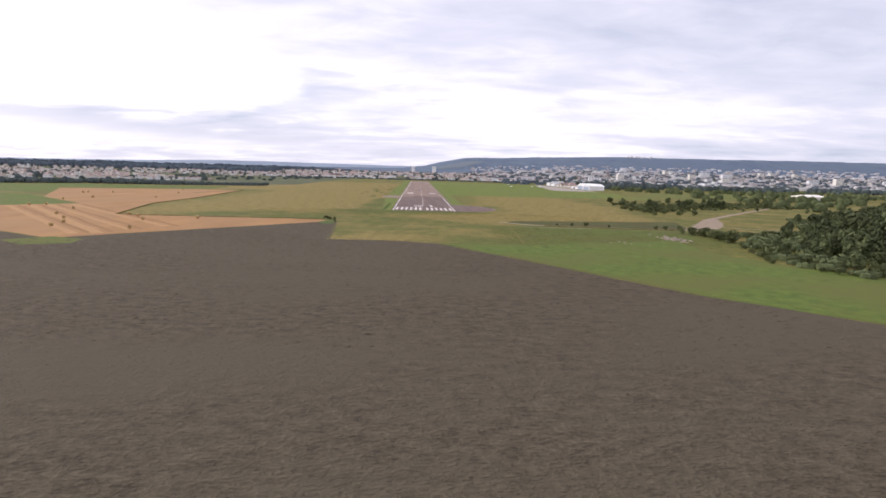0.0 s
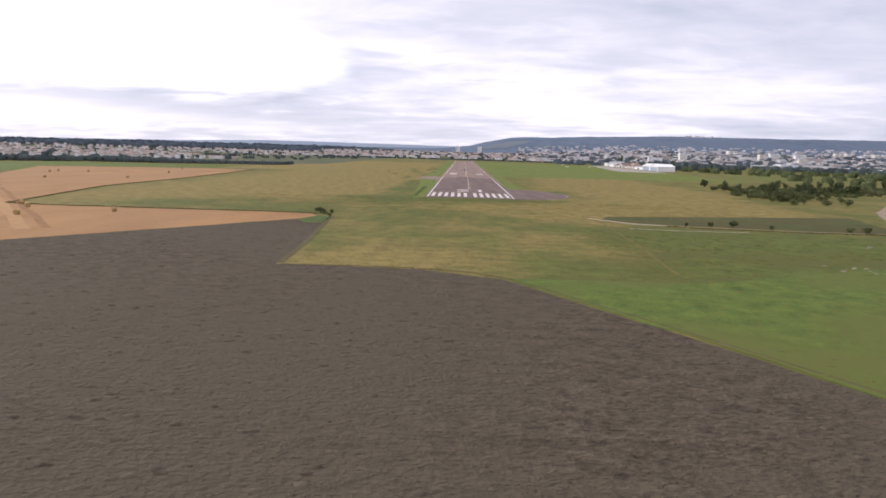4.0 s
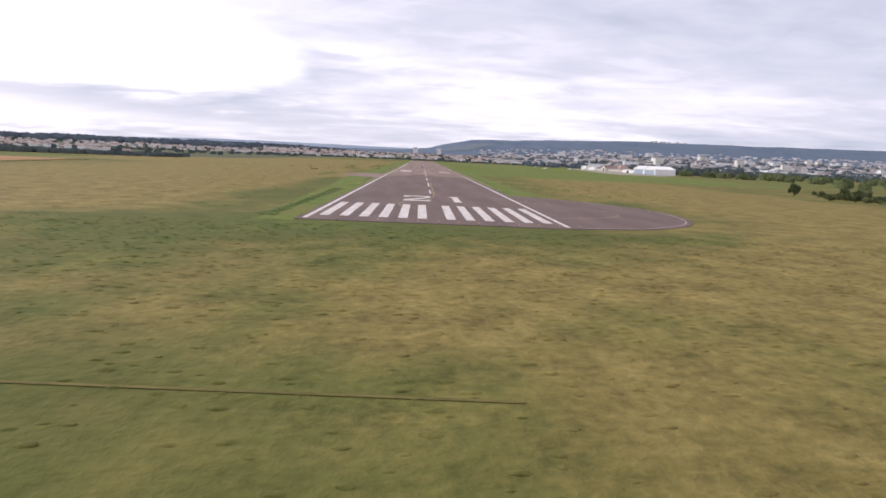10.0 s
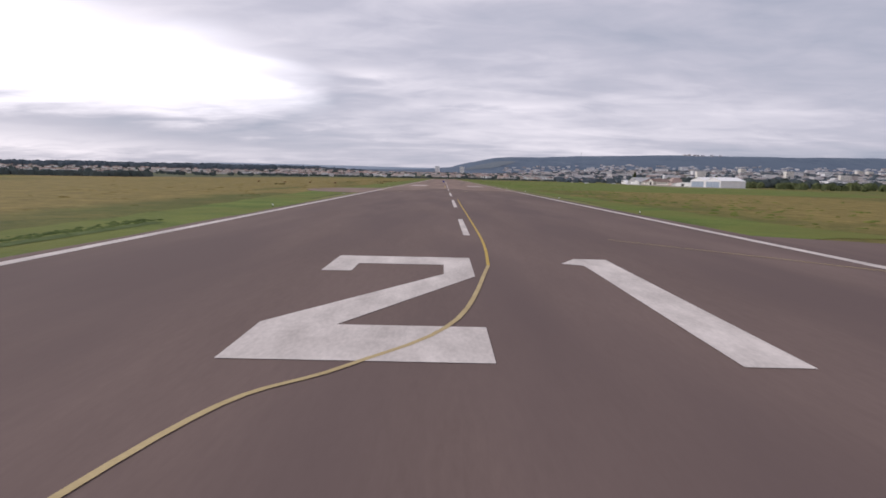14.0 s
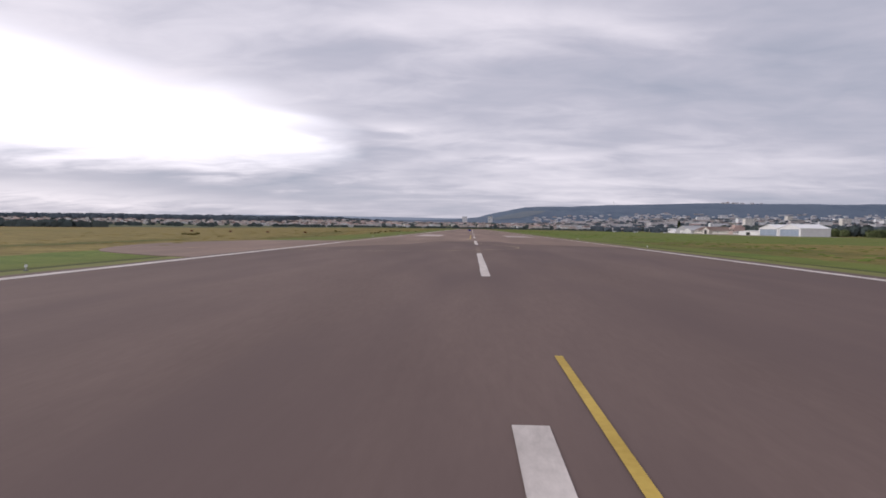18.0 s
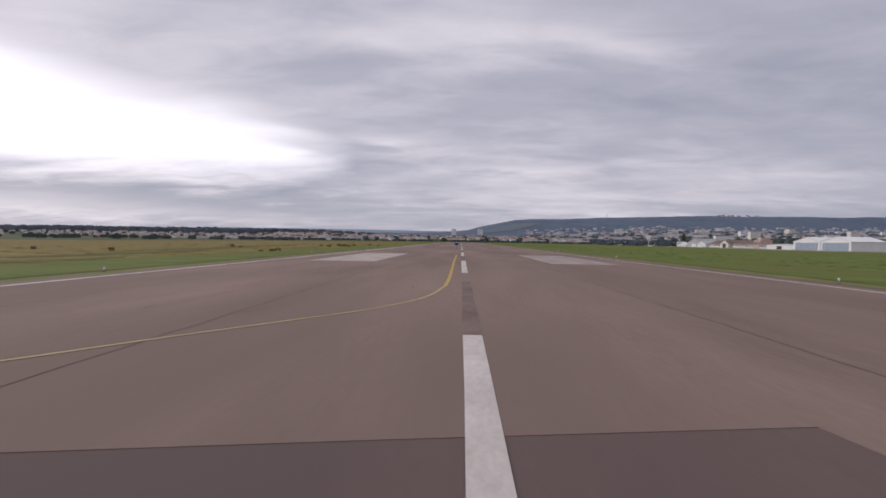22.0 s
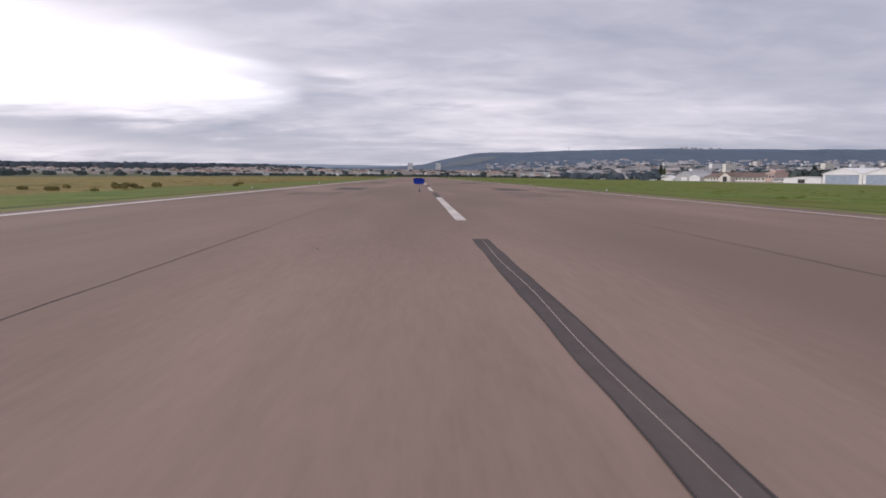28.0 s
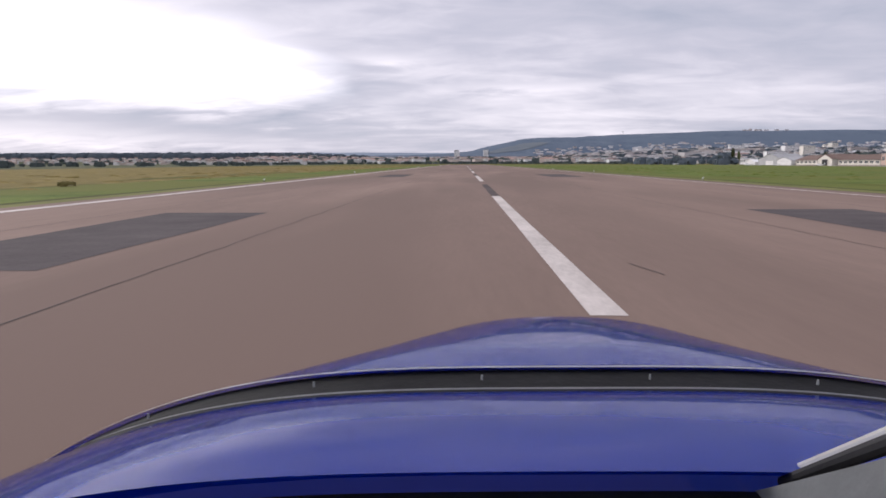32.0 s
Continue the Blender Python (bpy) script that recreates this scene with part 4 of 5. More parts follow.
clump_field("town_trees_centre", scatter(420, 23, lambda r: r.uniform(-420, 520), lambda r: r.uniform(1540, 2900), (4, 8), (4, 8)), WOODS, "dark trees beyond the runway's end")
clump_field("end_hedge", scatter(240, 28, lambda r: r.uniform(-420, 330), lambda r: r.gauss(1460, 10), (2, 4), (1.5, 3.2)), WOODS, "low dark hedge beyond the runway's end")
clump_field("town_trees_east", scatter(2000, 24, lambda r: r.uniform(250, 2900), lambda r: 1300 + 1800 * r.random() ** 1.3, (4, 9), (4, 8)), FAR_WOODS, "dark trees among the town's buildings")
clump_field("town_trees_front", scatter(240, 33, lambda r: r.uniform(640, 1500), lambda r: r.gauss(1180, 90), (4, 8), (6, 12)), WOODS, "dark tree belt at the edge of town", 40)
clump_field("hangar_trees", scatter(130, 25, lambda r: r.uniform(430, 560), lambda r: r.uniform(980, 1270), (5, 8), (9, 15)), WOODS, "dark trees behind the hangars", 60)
tuss = []
q = random.Random(8)
for cx, cy, n in ((-45.9, 466.4, 3), (-38.2, 458.3, 1), (-43.5, 480, 6), (-41, 481, 6), (-33.4, 496.5, 1), (-37.5, 524, 1), (-60, 420, 3), (-36, 372, 3), (-70, 300, 4)):
    for _ in range(n):
        tuss.append((cx + q.gauss(0, 1.5), cy + q.gauss(0, 1.8), q.uniform(0.4, 0.8), q.uniform(0.4, 0.95)))
clump_field("tussocks", tuss, BRAMBLE, "low dull brownish bramble mounds in the dry grass", 110, "bramble", (0.10, 0.24))
clump_field("scrub_far", scatter(260, 29, lambda r: r.uniform(420, 1100), lambda r: r.uniform(150, 900), (4, 8), (4, 9)), LEAF, "scrub and trees on rough ground", 40)


under = []
for _ in range(900):
    y = q.uniform(-330, 40)
    k = q.random()
    under.append((float(np.interp(y, *zip(*EDGE))) + 4 + 150 * k ** 1.2, y, q.uniform(1.6, 3.6), q.uniform(1.2, 2.2) + 4.5 * min(1, max(0, 2.5 * k - 0.25))))
low = []
for _ in range(300):
    k = q.random()
    low.append((208 + 250 * k + abs(q.gauss(0, 10)), 172 + 170 * k + q.gauss(0, 26), q.uniform(1.5, 3.4), q.uniform(0.8, 2.2)))
clump_field("low_scrub", low, SCRUB, "low brambles filling the scrub between the bushes", 46, "undergrowth", (0.16, 0.34))
clump_field("undergrowth", under, LEAF, "dense undergrowth filling the wood", 60, "undergrowth", (0.16, 0.34))


def poplar(seed, height, at):
    """A narrow upright tree."""
    rnd = random.Random(seed)
    ob = thing("poplar_tree", "tall narrow dark green poplar behind the airfield", "tree", "poplars", at=at)
    part("trunk", tube((0, 0, -1), (0, 0, height * 0.8), height * 0.02, height * 0.008, 7), BARK, ob)
    part("crown", leafy(bmesh.new(), Vector((0, 0, height * 0.55)), (height * 0.13, height * 0.13, height * 0.52), 700, rnd, height * 0.03), LEAF, ob)
    return ob


for i, (x, y, h) in enumerate(((480, 1618, 26), (470, 1120, 22), (474, 1128, 18), (440, 1500, 20), (425, 1230, 17))):
    poplar(60 + i, h, pose(x, y, land(x, y)))


# ---- the town ----
def house(seed, w, d, h, roof_h, wall, roof, at, label, group, name="house"):
    rnd = random.Random(seed)
    ob = thing(name, label, "house", group, at=at)
    part("wall", box(-w / 2, -d / 2, -2.5, w / 2, d / 2, h), wall, ob)
    if roof_h:
        o = 0.5
        part("roof", prism([(-d / 2 - o, h), (d / 2 + o, h), (d / 2 + o, h + 0.25), (0, h + roof_h), (-d / 2 - o, h + 0.25)], w + 2 * o,
             pose(w / 2 + o, 0, 0, 0, 0, 90)), roof, ob)
        part("chimney", box(w * 0.2, -0.4, h, w * 0.2 + 0.8, 0.4, h + roof_h + 0.9), wall, ob)
    else:
        part("roof", box(-w / 2 - 0.3, -d / 2 - 0.3, h, w / 2 + 0.3, d / 2 + 0.3, h + 0.5), roof, ob)
    storeys = max(1, int(h // 3))
    cols = max(2, int(w // 4))
    for s in range(storeys):
        for c in range(cols):
            x = (c + 0.5) / cols * w - w / 2
            z = (s + 0.4) * h / storeys
            part("window", box(x - 0.6, -d / 2 - 0.06, z, x + 0.6, -d / 2 + 0.02, z + 1.4), WINDOW, ob)
    return ob


HOUSES = [house(1, 11, 9, 6.0, 2.2, WHITE_WALL, TILE, pose(-330, 1480, land(-330, 1480)), "white house with a low brown tiled roof", "houses in the western town"),
          house(2, 9, 8, 4.6, 2.2, WHITE_WALL, TILE, pose(-370, 1510, land(-370, 1510)), "white house with a brown tiled roof", "houses in the western town"),
          house(3, 14, 9, 6.2, 2.0, CREAM_WALL, TILE, pose(-410, 1470, land(-410, 1470)), "long cream house with a tiled roof", "houses in the western town"),
          house(4, 10, 10, 6.4, 2.4, WHITE_WALL, TILE, pose(-455, 1490, land(-455, 1490)), "white two-storey house with a brown roof", "houses in the western town")]
rnd = random.Random(31)
for _ in range(120):
    x = -260 - rnd.random() ** 0.8 * 900
    y = hedge_y(x) + 300 + 900 * rnd.random()
    if not in_west_town(x, y):
        y = 1450 + 300 * rnd.random()
    if -240 < x + 0.45 * (y - 330) < -20:
        x -= 220
    ob = copy_thing(HOUSES[rnd.randrange(4)], pose(x, y, land(x, y), 0, 0, rnd.uniform(-90, 90)) @ Matrix.Scale(rnd.uniform(0.6, 0.8), 4))
BLOCKS = [house(5, 44, 14, 15, 0, WHITE_WALL, GREY_ROOF, pose(620, 1750, land(620, 1750)), "white apartment block with rows of windows", "blocks of flats", "apartment_block"),
          house(6, 60, 30, 8, 0, WHITE_WALL, GREY_ROOF, pose(520, 1560, land(520, 1560)), "low white industrial building", "blocks of flats", "industrial_shed"),
          house(7, 26, 16, 21, 0, CREAM_WALL, GREY_ROOF, pose(760, 1900, land(760, 1900)), "pale apartment block with rows of windows", "blocks of flats", "apartment_block")]
for _ in range(26):
    x, y = rnd.uniform(420, 2200), rnd.uniform(1700, 2900)
    copy_thing(BLOCKS[rnd.randrange(3)], pose(x, y, land(x, y), 0, 0, rnd.uniform(-30, 30)))
for i, (x, y, z) in enumerate(((-31, 2902, 19), (84, 3005, 22))):
    house(8 + i, 20, 18, 37, 0, WHITE_WALL, GREY_ROOF, pose(x, y, land(x, y)), "tall pale residential tower block", "tower blocks", "tower_block")


house(11, 190, 34, 9, 0, WHITE_WALL, GREY_ROOF, pose(300, 1700, land(300, 1700)), "long low white warehouse beyond the runway", "warehouses", "warehouse")
house(12, 120, 40, 10, 0, WHITE_WALL, GREY_ROOF, pose(980, 1560, land(980, 1560)), "long white warehouse at the edge of town", "warehouses", "warehouse")
house(13, 26, 20, 30, 0, CREAM_WALL, GREY_ROOF, pose(1500, 1745, land(1500, 1745)), "tall cream apartment tower", "tower blocks", "tower_block")


def far_houses(name, n, seed, fx, fy, size, height, pitch, walls, roofs, label):
    """Rows of small distant houses, walls and roofs, joined."""
    rng = random.Random(seed)
    sets = {"wall": ([], []), "roof": ([], [])}
    for _ in range(n):
        x, y = (fx(rng), fy(rng)) if fy else fx(rng)
        w, d, h, a = rng.uniform(*size), rng.uniform(size[0] * 0.8, size[0] * 1.3), rng.uniform(*height), rng.uniform(-0.6, 0.6)
        z, c, s = land(x, y), math.cos(a), math.sin(a)
        at = lambda px, py, pz: (x + c * px - s * py, y + s * px + c * py, z + pz)
        v, f = sets["wall"]
        b = len(v)
        v += [at(i * w / 2, j * d / 2, k) for k in (-3, h) for i, j in ((-1, -1), (1, -1), (1, 1), (-1, 1))]
        f += [(b, b + 1, b + 5, b + 4), (b + 1, b + 2, b + 6, b + 5), (b + 2, b + 3, b + 7, b + 6), (b + 3, b, b + 4, b + 7), (b + 4, b + 5, b + 6, b + 7)]
        v, f = sets["roof"]
        b, r = len(v), h + (d * 0.15 if rng.random() < pitch else 0.5)
        v += [at(i * (w / 2 + 0.4), j * (d / 2 + 0.4), h + 0.05) for i, j in ((-1, -1), (1, -1), (1, 1), (-1, 1))] + [at(-w / 2 - 0.4, 0, r), at(w / 2 + 0.4, 0, r)]
        f += [(b, b + 1, b + 5, b + 4), (b + 2, b + 3, b + 4, b + 5), (b, b + 4, b + 3), (b + 1, b + 2, b + 5)]
    town = thing(name, label, "town", kind="stuff")
    for k, mat in (("wall", walls), ("roof", roofs)):
        me = bpy.data.meshes.new(k)
        me.from_pydata(*sets[k][:1], [], sets[k][1])
        me.materials.append(mat)
        tagged(part(k, me, mat, town), kind="stuff")
    return town


TOWN_WALLS = island_material("town_walls", [(0.90, 0.89, 0.88), (0.80, 0.74, 0.68), (0.92, 0.92, 0.92), (0.70, 0.60, 0.54), (0.86, 0.84, 0.80)])
TOWN_ROOFS = island_material("town_roofs", [(0.44, 0.29, 0.25), (0.34, 0.235, 0.21), (0.50, 0.36, 0.31), (0.34, 0.32, 0.32), (0.42, 0.30, 0.27)])
# Haze is worked into the greys, which are lightened and slightly blue.
FLAT_ROOFS = island_material("flat_roofs", [(0.52, 0.52, 0.54), (0.74, 0.74, 0.76), (0.40, 0.29, 0.26), (0.44, 0.44, 0.46), (0.34, 0.25, 0.23)])
def west_houses(r):
    """A place behind the hedge, thinner with distance."""
    x = -245 - 1700 * r.random() ** 0.85
    y = hedge_y(max(x, -1000)) + 320 + 1600 * r.random() ** 1.4
    return x, (y if in_west_town(x, y) else 1450 + 420 * r.random())


far_houses("town_west", 2600, 41, west_houses, None, (6, 10), (3.4, 6.0), 0.9, TOWN_WALLS, TOWN_ROOFS, "pale houses with brown roofs spread over the western town")
far_houses("town_centre", 620, 42, lambda r: r.uniform(-450, 420), lambda r: r.uniform(1520, 2900), (10, 18), (4, 8), 0.8, TOWN_WALLS, TOWN_ROOFS, "pale houses beyond the runway's end")
EAST_WALLS = island_material("eastern_town_walls", [(0.75, 0.725, 0.735), (0.63, 0.58, 0.56), (0.83, 0.81, 0.82), (0.52, 0.475, 0.46), (0.71, 0.67, 0.665)])
far_houses("town_east", 3600, 43, lambda r: r.uniform(300, 3000), lambda r: 1450 + 1800 * r.random() ** 0.85, (9, 20), (2.8, 5.2), 0.6, EAST_WALLS, FLAT_ROOFS, "dense pale town climbing the slope")
far_houses("town_blocks", 300, 44, lambda r: r.uniform(350, 2900), lambda r: r.uniform(1650, 3150), (18, 46), (6, 12), 0.05, EAST_WALLS, FLAT_ROOFS, "larger pale blocks across the town")


far_houses("crest_houses", 12, 45, lambda r: r.gauss(1420, 70), lambda r: r.uniform(3560, 3610), (10, 22), (4, 8), 0.1, EAST_WALLS, FLAT_ROOFS, "pale buildings along the crest of the ridge")
far_houses("warehouse_row", 34, 46, lambda r: r.uniform(760, 2000), lambda r: r.uniform(1380, 1560), (30, 80), (6, 9), 0.0, TOWN_WALLS, FLAT_ROOFS, "long white sheds along the edge of town")


# ---- hangars and airfield buildings, facing the runway ----
def gable_hall(name, x, y0, y1, depth, eave, ridge, wall, roof, label, door=None, category="hangar"):
    """A hall along the apron whose gable looks at the runway; door: its width, height and material."""
    w = y1 - y0
    ob = thing(name, label, category, "airfield buildings", at=pose(x, (y0 + y1) / 2, land(x, y0) + 0.05))
    part("wall", prism([(-w / 2, -2), (w / 2, -2), (w / 2, eave), (0, ridge), (-w / 2, eave)], depth, pose(0, 0, 0, 0, 0, -90)), wall, ob)
    rb = bmesh.new()
    for s in (-1, 1):
        prism([(s * (w / 2 + 0.5), eave - 0.1), (0, ridge + 0.1), (0, ridge + 0.45), (s * (w / 2 + 0.5), eave + 0.25)], depth + 1, pose(-0.5, 0, 0, 0, 0, -90), rb)
    part("roof", rb, roof, ob)
    if door:
        dw, dh, dm = door
        leaves = max(2, int(dw // 6))
        for k in range(leaves):
            a = -dw / 2 + dw * k / leaves
            part("door_leaf", box(-0.22 - 0.1 * (k % 2), a + 0.05, 0, -0.1 - 0.1 * (k % 2), a + dw / leaves - 0.05, dh), dm, ob)
        part("door_rail", box(-0.4, -dw / 2 - 1, dh, -0.05, dw / 2 + 1, dh + 0.35), STEEL, ob)
    return ob


gable_hall("hangar", 345, 868, 916, 31, 8.2, 12.6, WHITE_WALL, WHITE_WALL, "white metal hangar with blue-grey sliding doors", (40, 7.0, BLUE_DOOR))
gable_hall("hangar", 345, 820, 867, 31, 8.2, 12.6, WHITE_WALL, WHITE_WALL, "white metal hangar with blue-grey sliding doors", (40, 7.0, BLUE_DOOR))
gable_hall("service_building", 346, 919, 975, 16, 4.6, 5.6, WHITE_WALL, GREY_ROOF, "long low white service building", (10, 3.2, DARK), "building")
def eave_hall(name, x, y0, y1, depth, eave, ridge, wall, roof, label, openings=6, category="hangar"):
    """A hall whose long side looks at the runway, with windows and a low plinth."""
    w = y1 - y0
    ob = thing(name, label, category, "airfield buildings", at=pose(x, (y0 + y1) / 2, land(x, y0) + 0.05))
    part("wall", prism([(0, -2), (depth, -2), (depth, eave), (depth / 2, ridge), (0, eave)], w, pose(0, -w / 2, 0)), wall, ob)
    rb = bmesh.new()
    for s in (0, 1):
        e = -0.6 if s == 0 else depth + 0.6
        prism([(e, eave - 0.3), (depth / 2, ridge + 0.06), (depth / 2, ridge + 0.4), (e, eave + 0.05)], w + 1, pose(0, -w / 2 - 0.5, 0), rb)
    part("roof", rb, roof, ob)
    part("plinth", box(-0.12, -w / 2, -0.5, 0.02, w / 2, 0.7), PAVED, ob)
    part("gutter", box(-0.85, -w / 2 - 0.5, eave - 0.42, -0.6, w / 2 + 0.5, eave - 0.2), STEEL, ob)
    for k in range(openings):
        y = -w / 2 + (k + 0.5) * w / openings
        win = part("window", box(-0.08, y - w / openings * 0.28, eave * 0.45, 0.03, y + w / openings * 0.28, eave * 0.78), WINDOW, ob)
        part("window_frame", box(-0.11, y - 0.08, eave * 0.45, -0.07, y + 0.08, eave * 0.78), WHITE_WALL, win)
    return ob


tower = eave_hall("control_building", 348, 994, 1010, 14, 9.8, 10.4, PINK_WALL, PINK_WALL, "two-storey pink building beside the apron", 3, "building")
part("upper_room", box(2, -6, 9.5, 12, 4, 12.6, None, 0.05), PINK_WALL, tower)
eave_hall("terminal_annexe", 346, 976, 993, 10, 3.6, 4.2, WHITE_WALL, GREY_ROOF, "low white annexe with large windows", 5, "building")
eave_hall("old_hangar", 350, 1014, 1074, 24, 5.2, 9.6, CREAM_WALL, TILE, "long cream hangar with a dark brown roof", 8)
gable_hall("old_hangar", 346, 1077, 1101, 30, 6.0, 10.4, CREAM_WALL, TILE, "cream gabled hangar with dark door leaves", (9, 5.5, DARK))
eave_hall("old_hangar", 350, 1103, 1150, 24, 5.2, 9.8, CREAM_WALL, TILE, "long cream hangar with a dark brown roof", 6)
gable_hall("pale_hall", 346, 1152, 1182, 22, 5.0, 8.6, WHITE_WALL, GREY_ROOF, "pale hall with a low gable", (12, 4, WHITE_WALL))
gable_hall("grey_hall", 352, 1184, 1240, 30, 6.5, 12.5, GREY_ROOF, GREY_ROOF, "tall grey metal hall", (18, 5, WHITE_WALL))
gable_hall("store_shed", 352, 1248, 1278, 18, 3.2, 6.4, WHITE_WALL, WHITE_WALL, "low white tent-shaped storage shed", None, "shed")
eave_hall("small_office", 356, 1284, 1300, 12, 7.5, 8.2, WHITE_WALL, GREY_ROOF, "small white two-storey office", 3, "building")
gable_hall("farm_shed", 640, 560, 610, 30, 6, 9, CREAM_WALL, CREAM_WALL, "pale yellowish shed beside the wood", None, "shed")

# ---- hay bales on the stubble ----
def bale(at):
    ob = thing("hay_bale", "round golden hay bale lying on the stubble", "hay bale", "bales on the stubble", at=at)
    bm = bmesh.new()
    bmesh.ops.create_cone(bm, cap_ends=True, segments=20, radius1=0.8, radius2=0.8, depth=1.3, matrix=pose(0, 0, 0.78, 90, 0, 0))
    bmesh.ops.bevel(bm, geom=[e for e in bm.edges if e.calc_length() < 0.4], offset=0.08, segments=1, affect="EDGES")
    part("roll", bm, HAY, ob)
    return ob


first = bale(pose(-128.8, -172.6, 0.05, 0, 0, 20))
for i, (x, y) in enumerate(((-142, -129), (-154, -107), (-163, -97), (-121, -112), (-243, -35), (-197, -106), (-168, -152), (-164, -169), (-211, -63), (-312, 142),
                            (-315, 157), (-293, 159), (-267, 264), (-266, 68), (-271, 35), (-252, -38), (-180, -130), (-225, 90), (-240, 180))):
    copy_thing(first, pose(x, y, 0.05, 0, 0, i * 47 % 180))

# ---- mast on the ridge ----
mast = thing("radio_mast", "tall thin radio mast on the wooded ridge", "mast", at=pose(773, 3600, land(773, 3600)))
part("pole", tube((0, 0, -2), (0, 0, 17), 1.3, 0.8, 8), STEEL, mast)
part("gallery", tube((0, 0, 12), (0, 0, 15), 2.4, 2.4, 10), STEEL, mast)


# ---- small aircraft parked on the grass by the apron ----
def parked_plane(at):
    ob = thing("parked_aircraft", "small white light aircraft parked on the grass", "aircraft", "parked aircraft", at=at)
    bm = bmesh.new()
    rows = []
    for y, r, z in ((-3.4, 0.06, 1.15), (-2.2, 0.3, 1.1), (-0.6, 0.55, 1.1), (0.8, 0.6, 1.15), (2.0, 0.45, 1.05), (2.6, 0.15, 1.0)):
        rows.append([bm.verts.new((r * math.cos(t), y, z + r * math.sin(t))) for t in np.linspace(0, 2 * math.pi, 11)[:-1]])
    for a, b in zip(rows, rows[1:]):
        for i in range(10):
            bm.faces.new((a[i], a[(i + 1) % 10], b[(i + 1) % 10], b[i]))
    bm.faces.new(rows[0][::-1])
    bm.faces.new(rows[-1])
    bmesh.ops.recalc_face_normals(bm, faces=bm.faces[:])
    part("fuselage", bm, WHITE_WALL, ob)
    part("wing", box(-4.8, 0.1, 0.75, 4.8, 1.5, 0.9, None, 0.05), WHITE_WALL, ob)
    part("tailplane", box(-1.5, -3.4, 1.2, 1.5, -2.7, 1.28, None, 0.03), WHITE_WALL, ob)
    part("fin", prism([(-3.5, 1.2), (-2.5, 1.2), (-3.2, 2.4), (-3.6, 2.4)], 0.08, pose(0.04, 0, 0, 0, 0, 90)), WHITE_WALL, ob)
    part("canopy", box(-0.42, 0.1, 1.5, 0.42, 1.2, 2.0, None, 0.2), WINDOW, ob)
    for x, y in ((-1.2, 0.5), (1.2, 0.5), (0, 2.1)):
        part("wheel", tube((x - 0.06, y, 0.2), (x + 0.06, y, 0.2), 0.2, 0.2, 12), DARK, ob)
        part("leg", tube((x * 0.6, y, 0.9), (x, y, 0.2), 0.05, 0.04, 6), STEEL, ob)
    return ob


parked = parked_plane(pose(200, 924, land(200, 924), 0, 0, 60))
for x, y, a in ((230, 1171, 80), (262, 1010, 100), (270, 960, 75)):
    copy_thing(parked, pose(x, y, land(x, y), 0, 0, a))


# ---- rough hummocks in the grass ----
def plough_edge(y):
    return np.interp(y, (-720, -345, -299, -228, -205, -198), (400, 110, 64, 18, 3, -12))


def hummocks(name, count, seed, fx, fy, size, height, stretch, mat, label, keep=None):
    """Low uneven humps of grass, joined."""
    rng = np.random.default_rng(seed)
    x, y = fx(rng, count), fy(rng, count)
    if keep:
        kept = keep(x, y)
        x, y, count = x[kept], y[kept], int(kept.sum())
    s = rng.uniform(*size, count)
    z = -np.array([fall(v) for v in y]) * np.maximum(0.0, x - 30) + 0.02
    h = s * rng.uniform(*height, count)
    verts, faces = [], []
    for rad, up in ((1.0, -0.15), (0.72, 0.55), (0.32, 0.93)):
        for k in range(7):
            a = 2 * np.pi * k / 7
            q = rad * rng.uniform(0.75, 1.25, count)
            verts.append(np.c_[x + stretch * s * q * np.cos(a), y + s * q * np.sin(a), z + h * up * rng.uniform(0.85, 1.15, count)])
    verts.append(np.c_[x, y, z + h])
    n = len(verts)
    v = np.stack(verts, 1).reshape(-1, 3)
    base = np.arange(count)[:, None, None] * n
    ring = np.array([(r * 7 + k, r * 7 + (k + 1) % 7, (r + 1) * 7 + (k + 1) % 7, (r + 1) * 7 + k) for r in range(2) for k in range(7)])
    cap = np.array([(14 + k, 14 + (k + 1) % 7, 21) for k in range(7)])
    me = bpy.data.meshes.new(name)
    me.from_pydata(v.tolist(), [], (base + ring).reshape(-1, 4).tolist() + (base + cap).reshape(-1, 3).tolist())
    for p in me.polygons:
        p.use_smooth = True
    me.materials.append(mat)
    if mat is GRASS:
        me.attributes.new("dry", "FLOAT", "POINT").data.foreach_set("value", np.repeat([dryness(a, b) for a, b in zip(x, y)], n))
    return tagged(new(name, me), label, "grass", kind="stuff")


hummocks("meadow_hummocks", 6000, 1, lambda r, n: r.uniform(-110, 120, n), lambda r, n: -8 - np.abs(r.normal(0, 45, n)), (0.10, 0.32), (0.15, 0.32), 1.8, GRASS, "rough dark hummocks in the meadow grass", lambda x, y: (y > -190) | (x > plough_edge(y) + 2))
hummocks("verge_hummocks", 1300, 2, lambda r, n: 37 + np.abs(r.normal(0, 30, n)), lambda r, n: r.uniform(100, 900, n), (0.2, 0.7), (0.12, 0.35), 1.3, VERGE, "uneven green grass beside the runway")
hummocks("dry_hummocks", 700, 3, lambda r, n: -37 - np.abs(r.normal(0, 40, n)), lambda r, n: r.uniform(0, 900, n), (0.25, 0.8), (0.12, 0.25), 1.8, GRASS, "uneven straw-coloured grass beside the runway")
